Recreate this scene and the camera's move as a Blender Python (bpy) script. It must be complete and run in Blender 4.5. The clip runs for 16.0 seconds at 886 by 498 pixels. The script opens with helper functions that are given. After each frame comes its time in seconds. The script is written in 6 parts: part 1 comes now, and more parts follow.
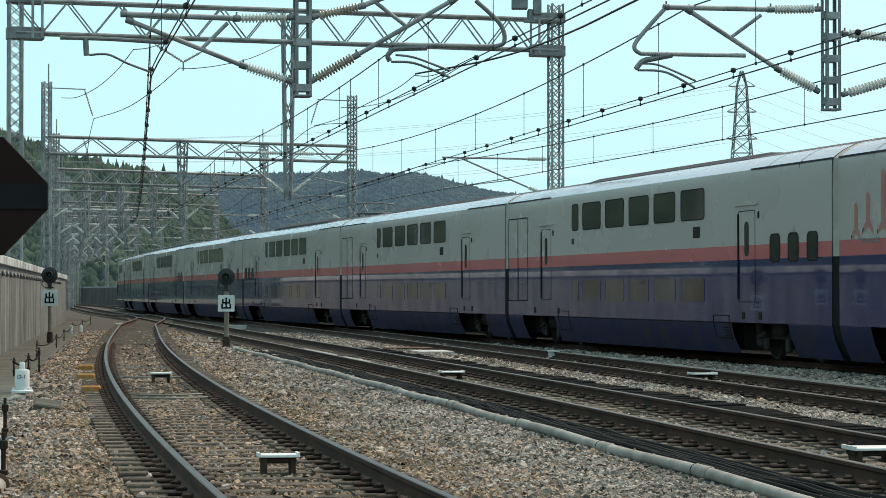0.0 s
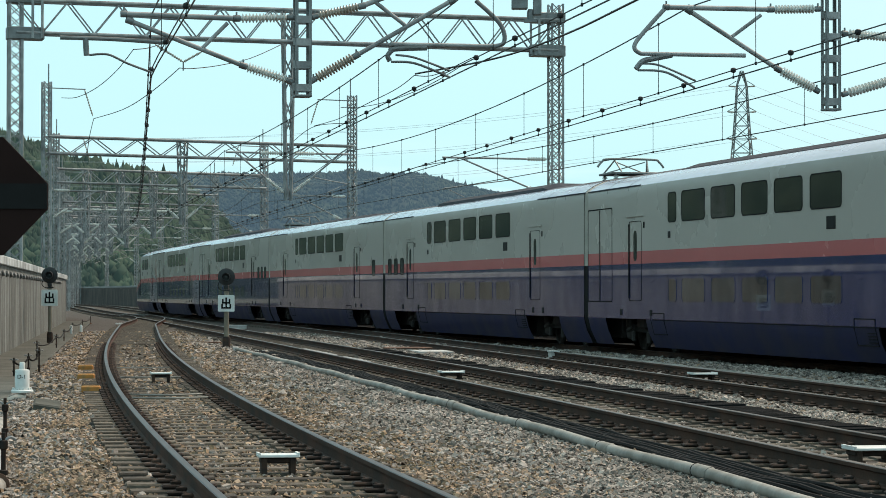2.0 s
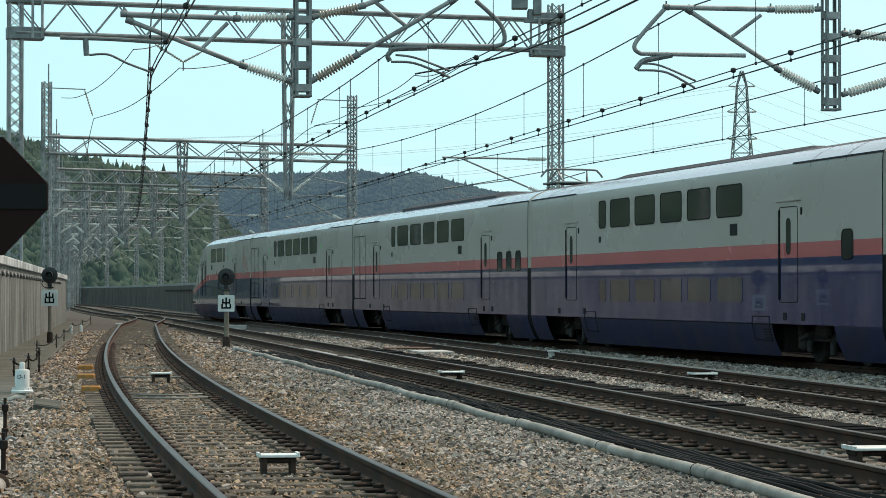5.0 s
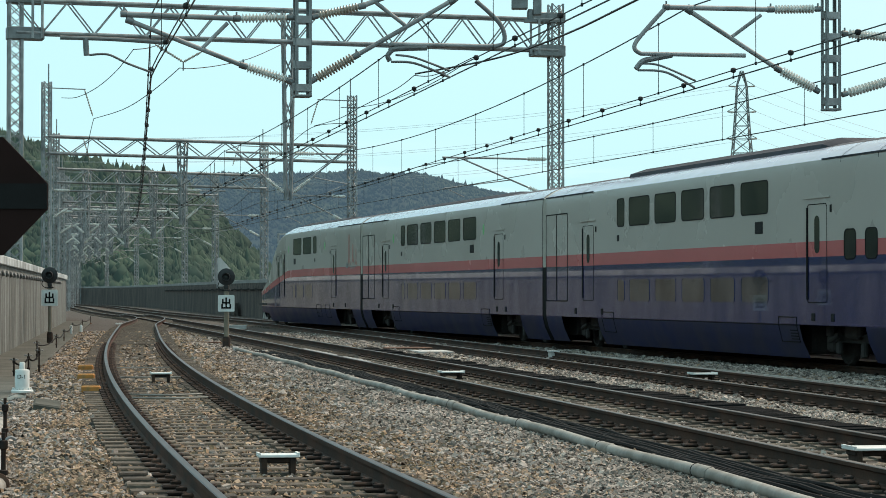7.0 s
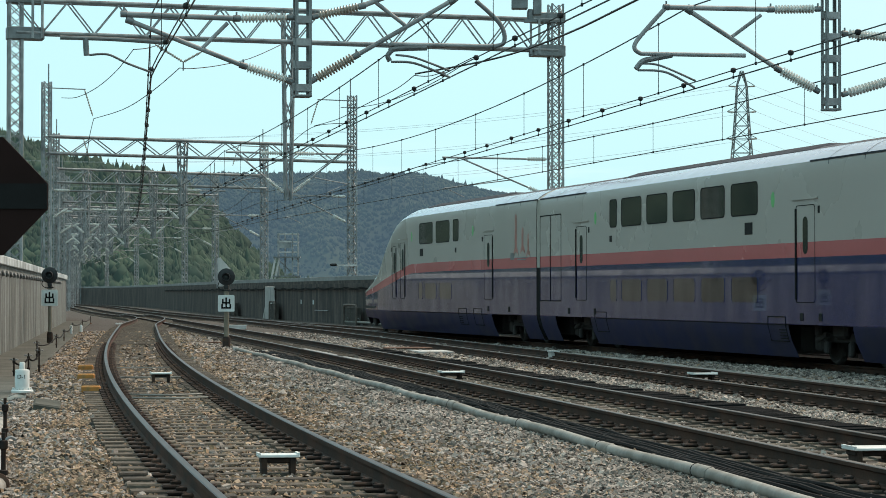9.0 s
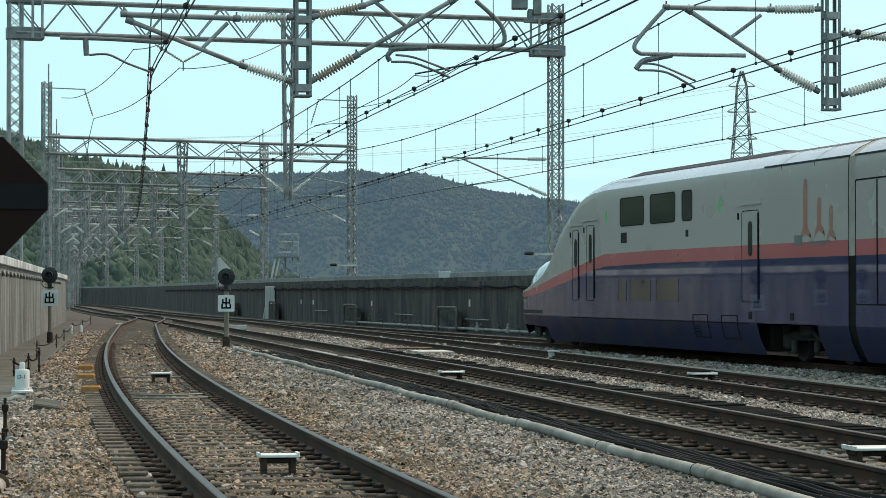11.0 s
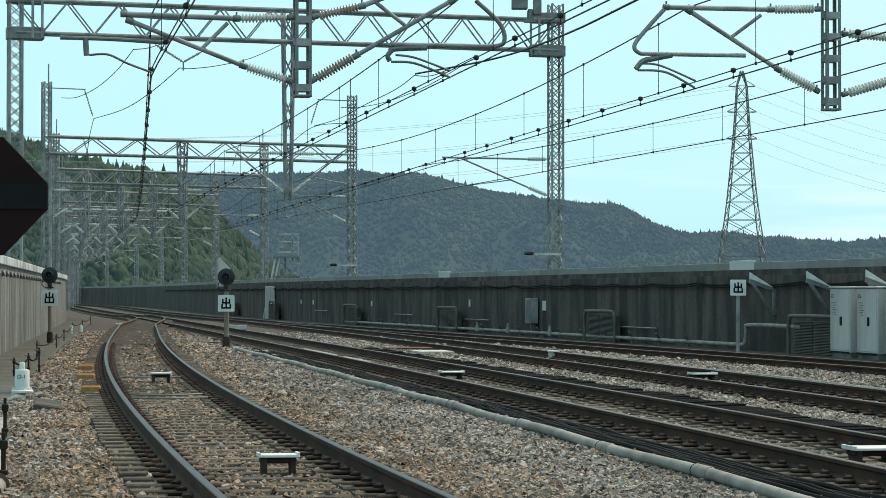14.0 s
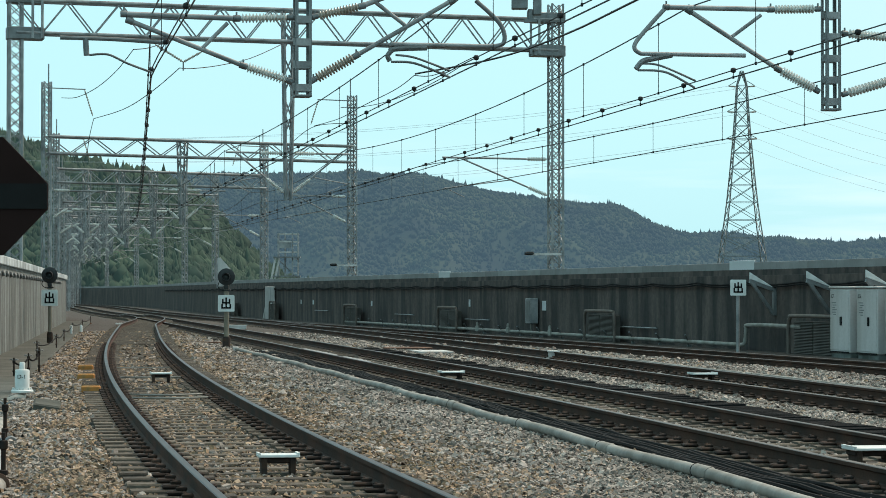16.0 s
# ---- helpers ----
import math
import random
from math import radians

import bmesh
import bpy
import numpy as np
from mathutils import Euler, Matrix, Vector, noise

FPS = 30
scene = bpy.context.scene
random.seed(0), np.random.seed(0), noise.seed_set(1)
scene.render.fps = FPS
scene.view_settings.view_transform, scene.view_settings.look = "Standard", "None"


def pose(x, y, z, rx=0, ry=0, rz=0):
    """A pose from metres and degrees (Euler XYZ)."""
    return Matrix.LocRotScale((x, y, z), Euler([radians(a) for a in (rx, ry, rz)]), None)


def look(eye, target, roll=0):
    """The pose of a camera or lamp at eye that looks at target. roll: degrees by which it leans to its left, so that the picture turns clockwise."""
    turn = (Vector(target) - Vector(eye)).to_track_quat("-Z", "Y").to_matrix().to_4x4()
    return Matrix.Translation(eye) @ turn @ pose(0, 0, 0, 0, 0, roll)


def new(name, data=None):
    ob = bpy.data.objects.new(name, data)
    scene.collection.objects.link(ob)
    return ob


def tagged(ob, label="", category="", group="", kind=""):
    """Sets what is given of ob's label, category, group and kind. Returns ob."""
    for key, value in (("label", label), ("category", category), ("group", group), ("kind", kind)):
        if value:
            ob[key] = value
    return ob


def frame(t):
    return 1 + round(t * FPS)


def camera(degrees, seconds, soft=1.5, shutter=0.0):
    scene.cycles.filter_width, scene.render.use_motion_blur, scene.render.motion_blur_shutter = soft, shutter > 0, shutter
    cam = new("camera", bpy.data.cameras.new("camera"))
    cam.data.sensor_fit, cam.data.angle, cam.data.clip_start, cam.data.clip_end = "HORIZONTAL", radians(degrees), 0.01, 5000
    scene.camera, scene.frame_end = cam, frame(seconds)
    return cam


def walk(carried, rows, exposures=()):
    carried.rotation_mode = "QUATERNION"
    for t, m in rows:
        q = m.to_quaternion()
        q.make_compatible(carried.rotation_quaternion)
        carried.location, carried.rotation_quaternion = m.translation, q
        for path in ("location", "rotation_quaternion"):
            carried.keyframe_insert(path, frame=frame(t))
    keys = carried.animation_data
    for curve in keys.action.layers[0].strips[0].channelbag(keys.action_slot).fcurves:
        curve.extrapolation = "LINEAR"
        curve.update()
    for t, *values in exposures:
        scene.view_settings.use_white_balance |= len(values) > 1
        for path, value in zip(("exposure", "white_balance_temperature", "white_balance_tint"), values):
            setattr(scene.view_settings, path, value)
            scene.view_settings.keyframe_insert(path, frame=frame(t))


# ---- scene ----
cam = camera(21.20, 16.0, soft=0.42)
EYE = (0.0, 0.0, 1.43)
walk(cam, [(0.0, pose(*EYE, 91.06, 0, 0)), (16.0, pose(*EYE, 91.06, 0, 0))], exposures=[(0.0, 0.02, 6610, 15.0), (12.2, 0.02, 6610, 15.0), (13.5, 0.0, 6490, 12.6), (15.0, -0.02, 6420, 11.4), (16.0, -0.02, 6420, 11.4)])

# ---- light: thin bright haze, sun high behind the train ----
SUN_DIR = Vector((0.50, 0.42, 0.95)).normalized()
world = bpy.data.worlds.new("world")
scene.world = world
world.use_nodes = True
wn, wl = world.node_tree.nodes, world.node_tree.links
sky = wn.new("ShaderNodeTexSky")
sky.sky_type, sky.sun_disc = "NISHITA", False
sky.sun_elevation = math.asin(SUN_DIR.z)
sky.sun_rotation = math.atan2(SUN_DIR.x, SUN_DIR.y)
sky.air_density, sky.dust_density, sky.ozone_density = 1.0, 2.5, 1.0
haze = wn.new("ShaderNodeMix")
haze.data_type = "RGBA"
haze.inputs[0].default_value = 0.75
wl.new(sky.outputs[0], haze.inputs[6])
# the haze is cyan low over the hills and brightens to warm white round the sun
place = wn.new("ShaderNodeTexCoord")
toward = wn.new("ShaderNodeVectorMath")
toward.operation = "DOT_PRODUCT"
toward.inputs[1].default_value = SUN_DIR
wl.new(place.outputs["Generated"], toward.inputs[0])
glow_range = wn.new("ShaderNodeMapRange")
glow_range.interpolation_type = "SMOOTHSTEP"
glow_range.inputs[1].default_value, glow_range.inputs[2].default_value = 0.42, 0.95
wl.new(toward.outputs["Value"], glow_range.inputs[0])
aureole = wn.new("ShaderNodeMix")
aureole.data_type = "RGBA"
aureole.inputs[6].default_value = (6.6, 11.6, 12.2, 1)
aureole.inputs[7].default_value = (12.0, 10.0, 7.6, 1)
wl.new(glow_range.outputs[0], aureole.inputs[0])
wl.new(aureole.outputs[2], haze.inputs[7])
# thin white cloud streaks low over the hills
stretch = wn.new("ShaderNodeMapping")
stretch.inputs["Scale"].default_value = (7, 7, 75)
wl.new(place.outputs["Generated"], stretch.inputs[0])
streaks = wn.new("ShaderNodeTexNoise")
streaks.inputs["Scale"].default_value, streaks.inputs["Detail"].default_value = 1.0, 7
wl.new(stretch.outputs[0], streaks.inputs["Vector"])
thin = wn.new("ShaderNodeMapRange")
thin.inputs[1].default_value, thin.inputs[2].default_value = 0.45, 0.72
wl.new(streaks.outputs[0], thin.inputs[0])
height = wn.new("ShaderNodeSeparateXYZ")
wl.new(place.outputs["Generated"], height.inputs[0])
low_sky = wn.new("ShaderNodeMapRange")
low_sky.interpolation_type = "SMOOTHSTEP"
low_sky.inputs[1].default_value, low_sky.inputs[2].default_value, low_sky.inputs[3].default_value, low_sky.inputs[4].default_value = 0.03, 0.075, 0.75, 0.0
wl.new(height.outputs[2], low_sky.inputs[0])
amount = wn.new("ShaderNodeMath")
amount.operation = "MULTIPLY"
wl.new(thin.outputs[0], amount.inputs[0])
wl.new(low_sky.outputs[0], amount.inputs[1])
clouds = wn.new("ShaderNodeMix")
clouds.data_type = "RGBA"
clouds.inputs[7].default_value = (9.4, 11.2, 12.2, 1)
wl.new(amount.outputs[0], clouds.inputs[0])
wl.new(haze.outputs[2], clouds.inputs[6])
wl.new(clouds.outputs[2], wn["Background"].inputs[0])
wn["Background"].inputs[1].default_value = 0.10
sun_data = bpy.data.lights.new("sun", "SUN")
sun_data.energy, sun_data.angle, sun_data.color = 3.1, radians(4), (1.0, 0.89, 0.74)
sun = new("sun", sun_data)
sun.matrix_world = look(SUN_DIR * 50, (0, 0, 0))


# ---- materials ----
def material(name, color, rough=0.6, metal=0.0, vary=0.25, size=0.4, fine=18.0, bump=0.15, second=None, coat=0.0, streak=False, spec=0.5, per_object=0.0, island=0.0, glow=None):
    """Two scales of noise: broad stains towards a second colour, fine grain in tone and relief."""
    m = bpy.data.materials.new(name)
    m.use_nodes = True
    n, l = m.node_tree.nodes, m.node_tree.links
    b = n["Principled BSDF"]
    co = n.new("ShaderNodeTexCoord")
    mp = n.new("ShaderNodeMapping")
    here = co.outputs["Object"]
    if per_object:
        # every piece gets its own stretch of the stains
        info, far, shift = n.new("ShaderNodeObjectInfo"), n.new("ShaderNodeMath"), n.new("ShaderNodeVectorMath")
        far.operation = "MULTIPLY"
        far.inputs[1].default_value = 90.0
        l.new(info.outputs["Random"], far.inputs[0])
        l.new(here, shift.inputs[0])
        l.new(far.outputs[0], shift.inputs[1])
        here = shift.outputs[0]
    l.new(here, mp.inputs[0])
    broad = n.new("ShaderNodeTexNoise")
    broad.inputs["Scale"].default_value = 1.0 / size
    broad.inputs["Detail"].default_value = 5
    if streak:
        mp.inputs["Scale"].default_value = (1, 1, 0.2)
    l.new(mp.outputs[0], broad.inputs["Vector"])
    grain = n.new("ShaderNodeTexNoise")
    grain.inputs["Scale"].default_value = fine
    grain.inputs["Detail"].default_value = 4
    l.new(here, grain.inputs["Vector"])
    ramp = n.new("ShaderNodeValToRGB")
    ramp.color_ramp.elements[0].position, ramp.color_ramp.elements[1].position = 0.38, 0.64
    c = Vector(color)
    d = Vector(second) if second else c * (1 - vary * 1.6)
    ramp.color_ramp.elements[0].color = (*d, 1)
    ramp.color_ramp.elements[1].color = (*c, 1)
    l.new(broad.outputs[0], ramp.inputs[0])
    mul = n.new("ShaderNodeMix")
    mul.data_type, mul.blend_type = "RGBA", "MULTIPLY"
    mul.inputs[0].default_value = 1.0
    rng = n.new("ShaderNodeMapRange")
    rng.inputs[3].default_value, rng.inputs[4].default_value = 1 - vary, 1 + vary
    l.new(grain.outputs[0], rng.inputs[0])
    l.new(ramp.outputs[0], mul.inputs[6])
    l.new(rng.outputs[0], mul.inputs[7])
    last = mul.outputs[2]
    if per_object or island:
        src = n.new("ShaderNodeObjectInfo").outputs["Random"] if per_object else n.new("ShaderNodeNewGeometry").outputs["Random Per Island"]
        r2 = n.new("ShaderNodeMapRange")
        k = per_object or island
        r2.inputs[3].default_value, r2.inputs[4].default_value = 1 - k, 1 + k
        l.new(src, r2.inputs[0])
        m2 = n.new("ShaderNodeMix")
        m2.data_type, m2.blend_type = "RGBA", "MULTIPLY"
        m2.inputs[0].default_value = 1.0
        l.new(last, m2.inputs[6])
        l.new(r2.outputs[0], m2.inputs[7])
        last = m2.outputs[2]
    l.new(last, b.inputs["Base Color"])
    b.inputs["Metallic"].default_value = metal
    b.inputs["Coat Weight"].default_value = coat
    b.inputs["Coat Roughness"].default_value = 0.03
    b.inputs["Specular IOR Level"].default_value = spec
    rr = n.new("ShaderNodeMapRange")
    rr.inputs[3].default_value, rr.inputs[4].default_value = max(0.03, rough - 0.12), min(1, rough + 0.12)
    l.new(broad.outputs[0], rr.inputs[0])
    l.new(rr.outputs[0], b.inputs["Roughness"])
    if bump:
        bp = n.new("ShaderNodeBump")
        bp.inputs["Strength"].default_value = bump
        bp.inputs["Distance"].default_value = 0.02
        l.new(grain.outputs[0], bp.inputs["Height"])
        l.new(bp.outputs[0], b.inputs["Normal"])
    # even emission; the forest materials use it for haze
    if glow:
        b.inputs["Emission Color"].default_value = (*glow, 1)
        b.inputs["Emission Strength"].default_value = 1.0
    return m


# much darker than the loose stones: shade in their gaps is in this colour
BALLAST_SHADED = material("ballast", (0.050, 0.042, 0.035), 0.95, vary=0.5, size=0.9, fine=26, bump=0.9, second=(0.038, 0.029, 0.022))
STONE = material("rusty_crushed_stone", (0.262, 0.190, 0.134), 0.9, vary=0.3, size=1.3, fine=30, bump=0.3, second=(0.155, 0.103, 0.058), island=0.8)
STONE_PALE = material("grey_crushed_stone", (0.286, 0.250, 0.222), 0.9, vary=0.3, size=1.5, fine=30, bump=0.3, second=(0.165, 0.144, 0.124), island=0.8)
EARTH = material("earth", (0.10, 0.10, 0.07), 0.95, vary=0.4, size=6, fine=3)
RAIL_SIDE = material("rusty_rail_steel", (0.074, 0.037, 0.025), 0.85, metal=0.0, vary=0.4, size=0.7, fine=40, second=(0.034, 0.021, 0.016), spec=0.2)
RAIL_HEAD = material("worn_rail_head", (0.032, 0.033, 0.037), 0.48, metal=0.2, vary=0.25, size=1.2, fine=50, bump=0.05)
RAIL_DULL = material("dull_rail_head", (0.11, 0.086, 0.074), 0.45, metal=0.5, vary=0.3, size=0.9, fine=50, bump=0.05)
SLEEPER = material("weathered_concrete_sleeper", (0.115, 0.096, 0.074), 0.95, vary=0.4, size=0.35, fine=35, bump=0.5, second=(0.050, 0.040, 0.030), per_object=0.4)
CLIP = material("dark_fastening_steel", (0.058, 0.036, 0.026), 0.8, metal=0.1, vary=0.4, size=0.1, second=(0.030, 0.024, 0.022), spec=0.2, per_object=0.45)
CONCRETE_DARK = material("stained_concrete", (0.104, 0.083, 0.072), 0.9, vary=0.55, size=0.6, fine=7, bump=0.3, second=(0.024, 0.021, 0.020), streak=True, per_object=0.10)
CONCRETE = material("pale_weathered_concrete", (0.205, 0.226, 0.220), 0.9, vary=0.5, size=0.55, fine=6, bump=0.3, second=(0.070, 0.078, 0.068), streak=True, per_object=0.14)
CONCRETE_FLOOR = material("walkway_concrete", (0.078, 0.079, 0.066), 0.9, vary=0.35, size=0.7, fine=20, bump=0.3, second=(0.034, 0.037, 0.027))
PANEL = material("grey_noise_panel", (0.27, 0.275, 0.275), 0.6, vary=0.15, size=1.0, fine=10, bump=0.05, second=(0.20, 0.205, 0.205), per_object=0.12)
PANEL_PALE = material("new_noise_panel", (0.62, 0.66, 0.68), 0.4, vary=0.08, size=1.0)
COPING = material("weathered_pale_coping", (0.60, 0.65, 0.66), 0.6, vary=0.3, size=0.8, fine=8, bump=0.2, second=(0.30, 0.33, 0.33), per_object=0.15)
STEEL = material("galvanised_steel", (0.34, 0.345, 0.345), 0.6, metal=0.15, vary=0.22, size=0.5, fine=25, bump=0.1, second=(0.18, 0.19, 0.195))
STEEL_DARK = material("grey_painted_steel", (0.20, 0.215, 0.22), 0.5, metal=0.3, vary=0.2, size=0.4, fine=20, second=(0.13, 0.14, 0.14))
WIRE = material("catenary_wire", (0.030, 0.032, 0.034), 0.5, metal=0.6, vary=0.2, size=0.5, bump=0)
PORCELAIN = material("white_porcelain", (0.66, 0.67, 0.64), 0.2, vary=0.1, size=0.2, bump=0.02, second=(0.55, 0.54, 0.50))
PORCELAIN_BROWN = material("aged_porcelain", (0.45, 0.40, 0.34), 0.3, vary=0.15, size=0.2, bump=0.02)
TRAIN_GREY = material("warm_grey_train_paint", (0.432, 0.402, 0.372), 0.28, vary=0.02, size=3.0, fine=6, bump=0, second=(0.420, 0.390, 0.360), coat=0.15, spec=0.3)
TRAIN_RED = material("pinkish_red_train_paint", (0.52, 0.132, 0.135), 0.25, vary=0.04, size=2.0, fine=6, bump=0, coat=0.2, spec=0.3)
TRAIN_BLUE = material("deep_violet_blue_train_paint", (0.012, 0.024, 0.105), 0.2, vary=0.06, size=2.0, fine=1.1, bump=0.05, second=(0.011, 0.021, 0.092), coat=0.85, spec=0.25)
TRAIN_SKIRT = material("dusty_violet_blue_skirt_paint", (0.017, 0.020, 0.072), 0.5, vary=0.2, size=0.9, fine=9, bump=0.0, second=(0.022, 0.022, 0.050), coat=0.1, spec=0.25)
# light roof paint; its lavender tint is reflected sky put into the colour
TRAIN_ROOF = material("sky_tinted_roof_paint", (0.37, 0.40, 0.51), 0.25, vary=0.08, size=1.5, fine=6, bump=0, second=(0.32, 0.35, 0.43), coat=0.4)
ROOF_DARK = material("dark_roof_equipment", (0.050, 0.056, 0.070), 0.75, vary=0.2, size=0.6, spec=0.15)
ROOF_GREY = material("grey_roof_walkway", (0.10, 0.106, 0.122), 0.7, vary=0.12, size=1.2, fine=12, second=(0.075, 0.08, 0.09), spec=0.2)
RUBBER = material("black_rubber", (0.014, 0.014, 0.0145), 0.9, vary=0.2, size=0.4, spec=0.12)
UNDER = material("dusty_underframe", (0.040, 0.034, 0.030), 0.85, vary=0.35, size=0.4, second=(0.020, 0.018, 0.017))
HOOD = material("gangway_hood", (0.40, 0.375, 0.335), 0.6, vary=0.12, size=0.4, second=(0.32, 0.30, 0.26))
WINDOW = material("dark_tinted_window", (0.009, 0.012, 0.013), 0.05, vary=0.1, size=1.0, bump=0, coat=0.65)
WINDOW_LOW = material("pale_blind_window", (0.034, 0.038, 0.044), 0.08, vary=0.2, size=0.45, bump=0, second=(0.013, 0.016, 0.020), coat=0.6, per_object=0.5)
WHITE = material("white_enamel", (0.72, 0.75, 0.74), 0.4, vary=0.08, size=0.3, second=(0.60, 0.62, 0.60))
BLACK = material("black_enamel", (0.007, 0.007, 0.0075), 0.6, vary=0.2, size=0.3, spec=0.2)
SIGNAL_BLACK = material("matt_black_signal", (0.020, 0.022, 0.024), 0.6, vary=0.25, size=0.2)
CABINET = material("grey_white_cabinet_paint", (0.56, 0.54, 0.53), 0.5, vary=0.15, size=0.7, second=(0.40, 0.38, 0.36), streak=True)
PIPE = material("grey_plastic_pipe", (0.30, 0.295, 0.27), 0.7, vary=0.2, size=0.4, second=(0.17, 0.165, 0.145))
LOUVRE = material("brownish_grey_louvre_paint", (0.115, 0.105, 0.095), 0.7, vary=0.2, size=0.4, second=(0.075, 0.068, 0.060), spec=0.2)
RUST = material("rusty_plate", (0.16, 0.075, 0.045), 0.9, vary=0.35, size=0.3, second=(0.09, 0.05, 0.035))
YELLOW = material("worn_yellow_paint", (0.42, 0.17, 0.03), 0.7, vary=0.3, size=0.15, second=(0.25, 0.15, 0.05))
GLASS_LENS = material("dark_signal_lens", (0.05, 0.055, 0.055), 0.1, vary=0.1, size=0.2, bump=0, coat=1)
GREEN = material("green_mark", (0.12, 0.50, 0.16), 0.4, vary=0.05, size=0.5)
# glow: bluish air haze over the woods, put into the leaves as emission
LEAF_NEAR = material("conifer_forest_hazed", (0.044, 0.068, 0.046), 0.95, vary=0.3, size=14, fine=0.5, bump=0.2, second=(0.018, 0.034, 0.025), island=0.2, spec=0.1, glow=(0.014, 0.024, 0.025))
LEAF_FAR = material("distant_forest_hazed", (0.034, 0.044, 0.026), 0.95, vary=0.25, size=90, fine=0.05, bump=0.1, second=(0.014, 0.022, 0.018), island=0.07, glow=(0.056, 0.098, 0.132), spec=0.05)


POLE = material("weathered_tan_pole", (0.26, 0.23, 0.18), 0.8, vary=0.3, size=0.3, fine=20, second=(0.16, 0.135, 0.10), streak=True)
SIGN_BROWN = material("dark_brown_sign_back", (0.024, 0.012, 0.011), 0.8, vary=0.15, size=0.2, fine=30, bump=0.02, spec=0.1)
RUST_PIPE = material("brown_weathered_pipe", (0.15, 0.12, 0.10), 0.7, vary=0.25, size=0.3, second=(0.09, 0.075, 0.065))
WIRE_PALE = material("distant_pale_wire", (0.35, 0.40, 0.42), 0.6, vary=0.1, size=2.0, bump=0)
PINK = material("faded_pink_paint", (0.42, 0.15, 0.125), 0.3, vary=0.12, size=0.5, second=(0.38, 0.20, 0.17), bump=0)


# ---- mesh building ----
class Shape:
    """Collects vertices and faces of one mesh; every adder returns self."""

    def __init__(self):
        self.v, self.f, self.m = [], [], []

    def add(self, verts, faces, mi=0):
        k = len(self.v)
        self.v.extend([tuple(q) for q in verts])
        self.f.extend([tuple(i + k for i in q) for q in faces])
        self.m.extend([mi] * len(faces))
        return self

    def box(self, c, s, mi=0, frame3=None, bevel=0.0):
        """A box, its vertical and horizontal edges chamfered by bevel."""
        h = [q / 2 for q in s]
        if bevel <= 0:
            pts = [Vector((x * h[0], y * h[1], z * h[2])) for x in (-1, 1) for y in (-1, 1) for z in (-1, 1)]
            faces = [(0, 1, 3, 2), (4, 6, 7, 5), (0, 4, 5, 1), (2, 3, 7, 6), (0, 2, 6, 4), (1, 5, 7, 3)]
        else:
            b = min(bevel, min(h) * 0.9)
            pts, faces = [], []
            rings = [(-h[2], b), (-h[2] + b, 0), (h[2] - b, 0), (h[2], b)]
            for z, inset in rings:
                x, y = h[0] - inset, h[1] - inset
                for sx, sy in ((-1, -1), (1, -1), (1, 1), (-1, 1)):
                    a, c2 = (x - b, y), (x, y - b)
                    two = [a, c2] if sx * sy < 0 else [c2, a]
                    if (sx, sy) in ((-1, -1), (1, 1)):
                        two = [c2, a] if (sx, sy) == (-1, -1) else [c2, a]
                    else:
                        two = [a, c2]
                    for q in two:
                        pts.append(Vector((sx * q[0], sy * q[1], z)))
            for r in range(3):
                for i in range(8):
                    j = (i + 1) % 8
                    faces.append((r * 8 + i, r * 8 + j, r * 8 + 8 + j, r * 8 + 8 + i))
            faces.append(tuple(range(7, -1, -1)))
            faces.append(tuple(range(24, 32)))
        c = Vector(c)
        if frame3 is not None:
            pts = [frame3 @ q for q in pts]
        return self.add([q + c for q in pts], faces, mi)

    def bar(self, a, b, w, t=None, mi=0):
        """A rectangular bar from a to b."""
        a, b = Vector(a), Vector(b)
        d = b - a
        m3 = d.to_track_quat("Z", "Y").to_matrix()
        return self.box((a + b) / 2, (w, t or w, d.length), mi, m3)

    def tube(self, pts, r, n=8, mi=0, caps=True, radii=None):
        """A round tube along points."""
        pts = [Vector(q) for q in pts]
        verts, faces = [], []
        ref = None
        for i, q in enumerate(pts):
            d = (pts[min(i + 1, len(pts) - 1)] - pts[max(i - 1, 0)])
            d.normalize()
            if ref is None:
                ref = Vector((0, 0, 1)) if abs(d.z) < 0.9 else Vector((1, 0, 0))
            u = d.cross(ref).normalized()
            w = u.cross(d)
            ref = w
            rad = radii[i] if radii else r
            for k in range(n):
                a = 2 * math.pi * k / n
                verts.append(q + (u * math.cos(a) + w * math.sin(a)) * rad)
        for i in range(len(pts) - 1):
            for k in range(n):
                k2 = (k + 1) % n
                faces.append((i * n + k, i * n + k2, i * n + n + k2, i * n + n + k))
        if caps:
            faces.append(tuple(range(n)))
            faces.append(tuple(range((len(pts) - 1) * n + n - 1, (len(pts) - 1) * n - 1, -1)))
        return self.add(verts, faces, mi)

    def prism(self, outline, a, b, mi=0):
        """An outline in (u, v) swept from frame a to frame b, each (origin, u axis, v axis)."""
        n = len(outline)
        verts = []
        for o, u, v in (a, b):
            o, u, v = Vector(o), Vector(u), Vector(v)
            verts += [o + u * p + v * q for p, q in outline]
        faces = [(i, (i + 1) % n, n + (i + 1) % n, n + i) for i in range(n)]
        faces += [tuple(range(n - 1, -1, -1)), tuple(range(n, 2 * n))]
        return self.add(verts, faces, mi)

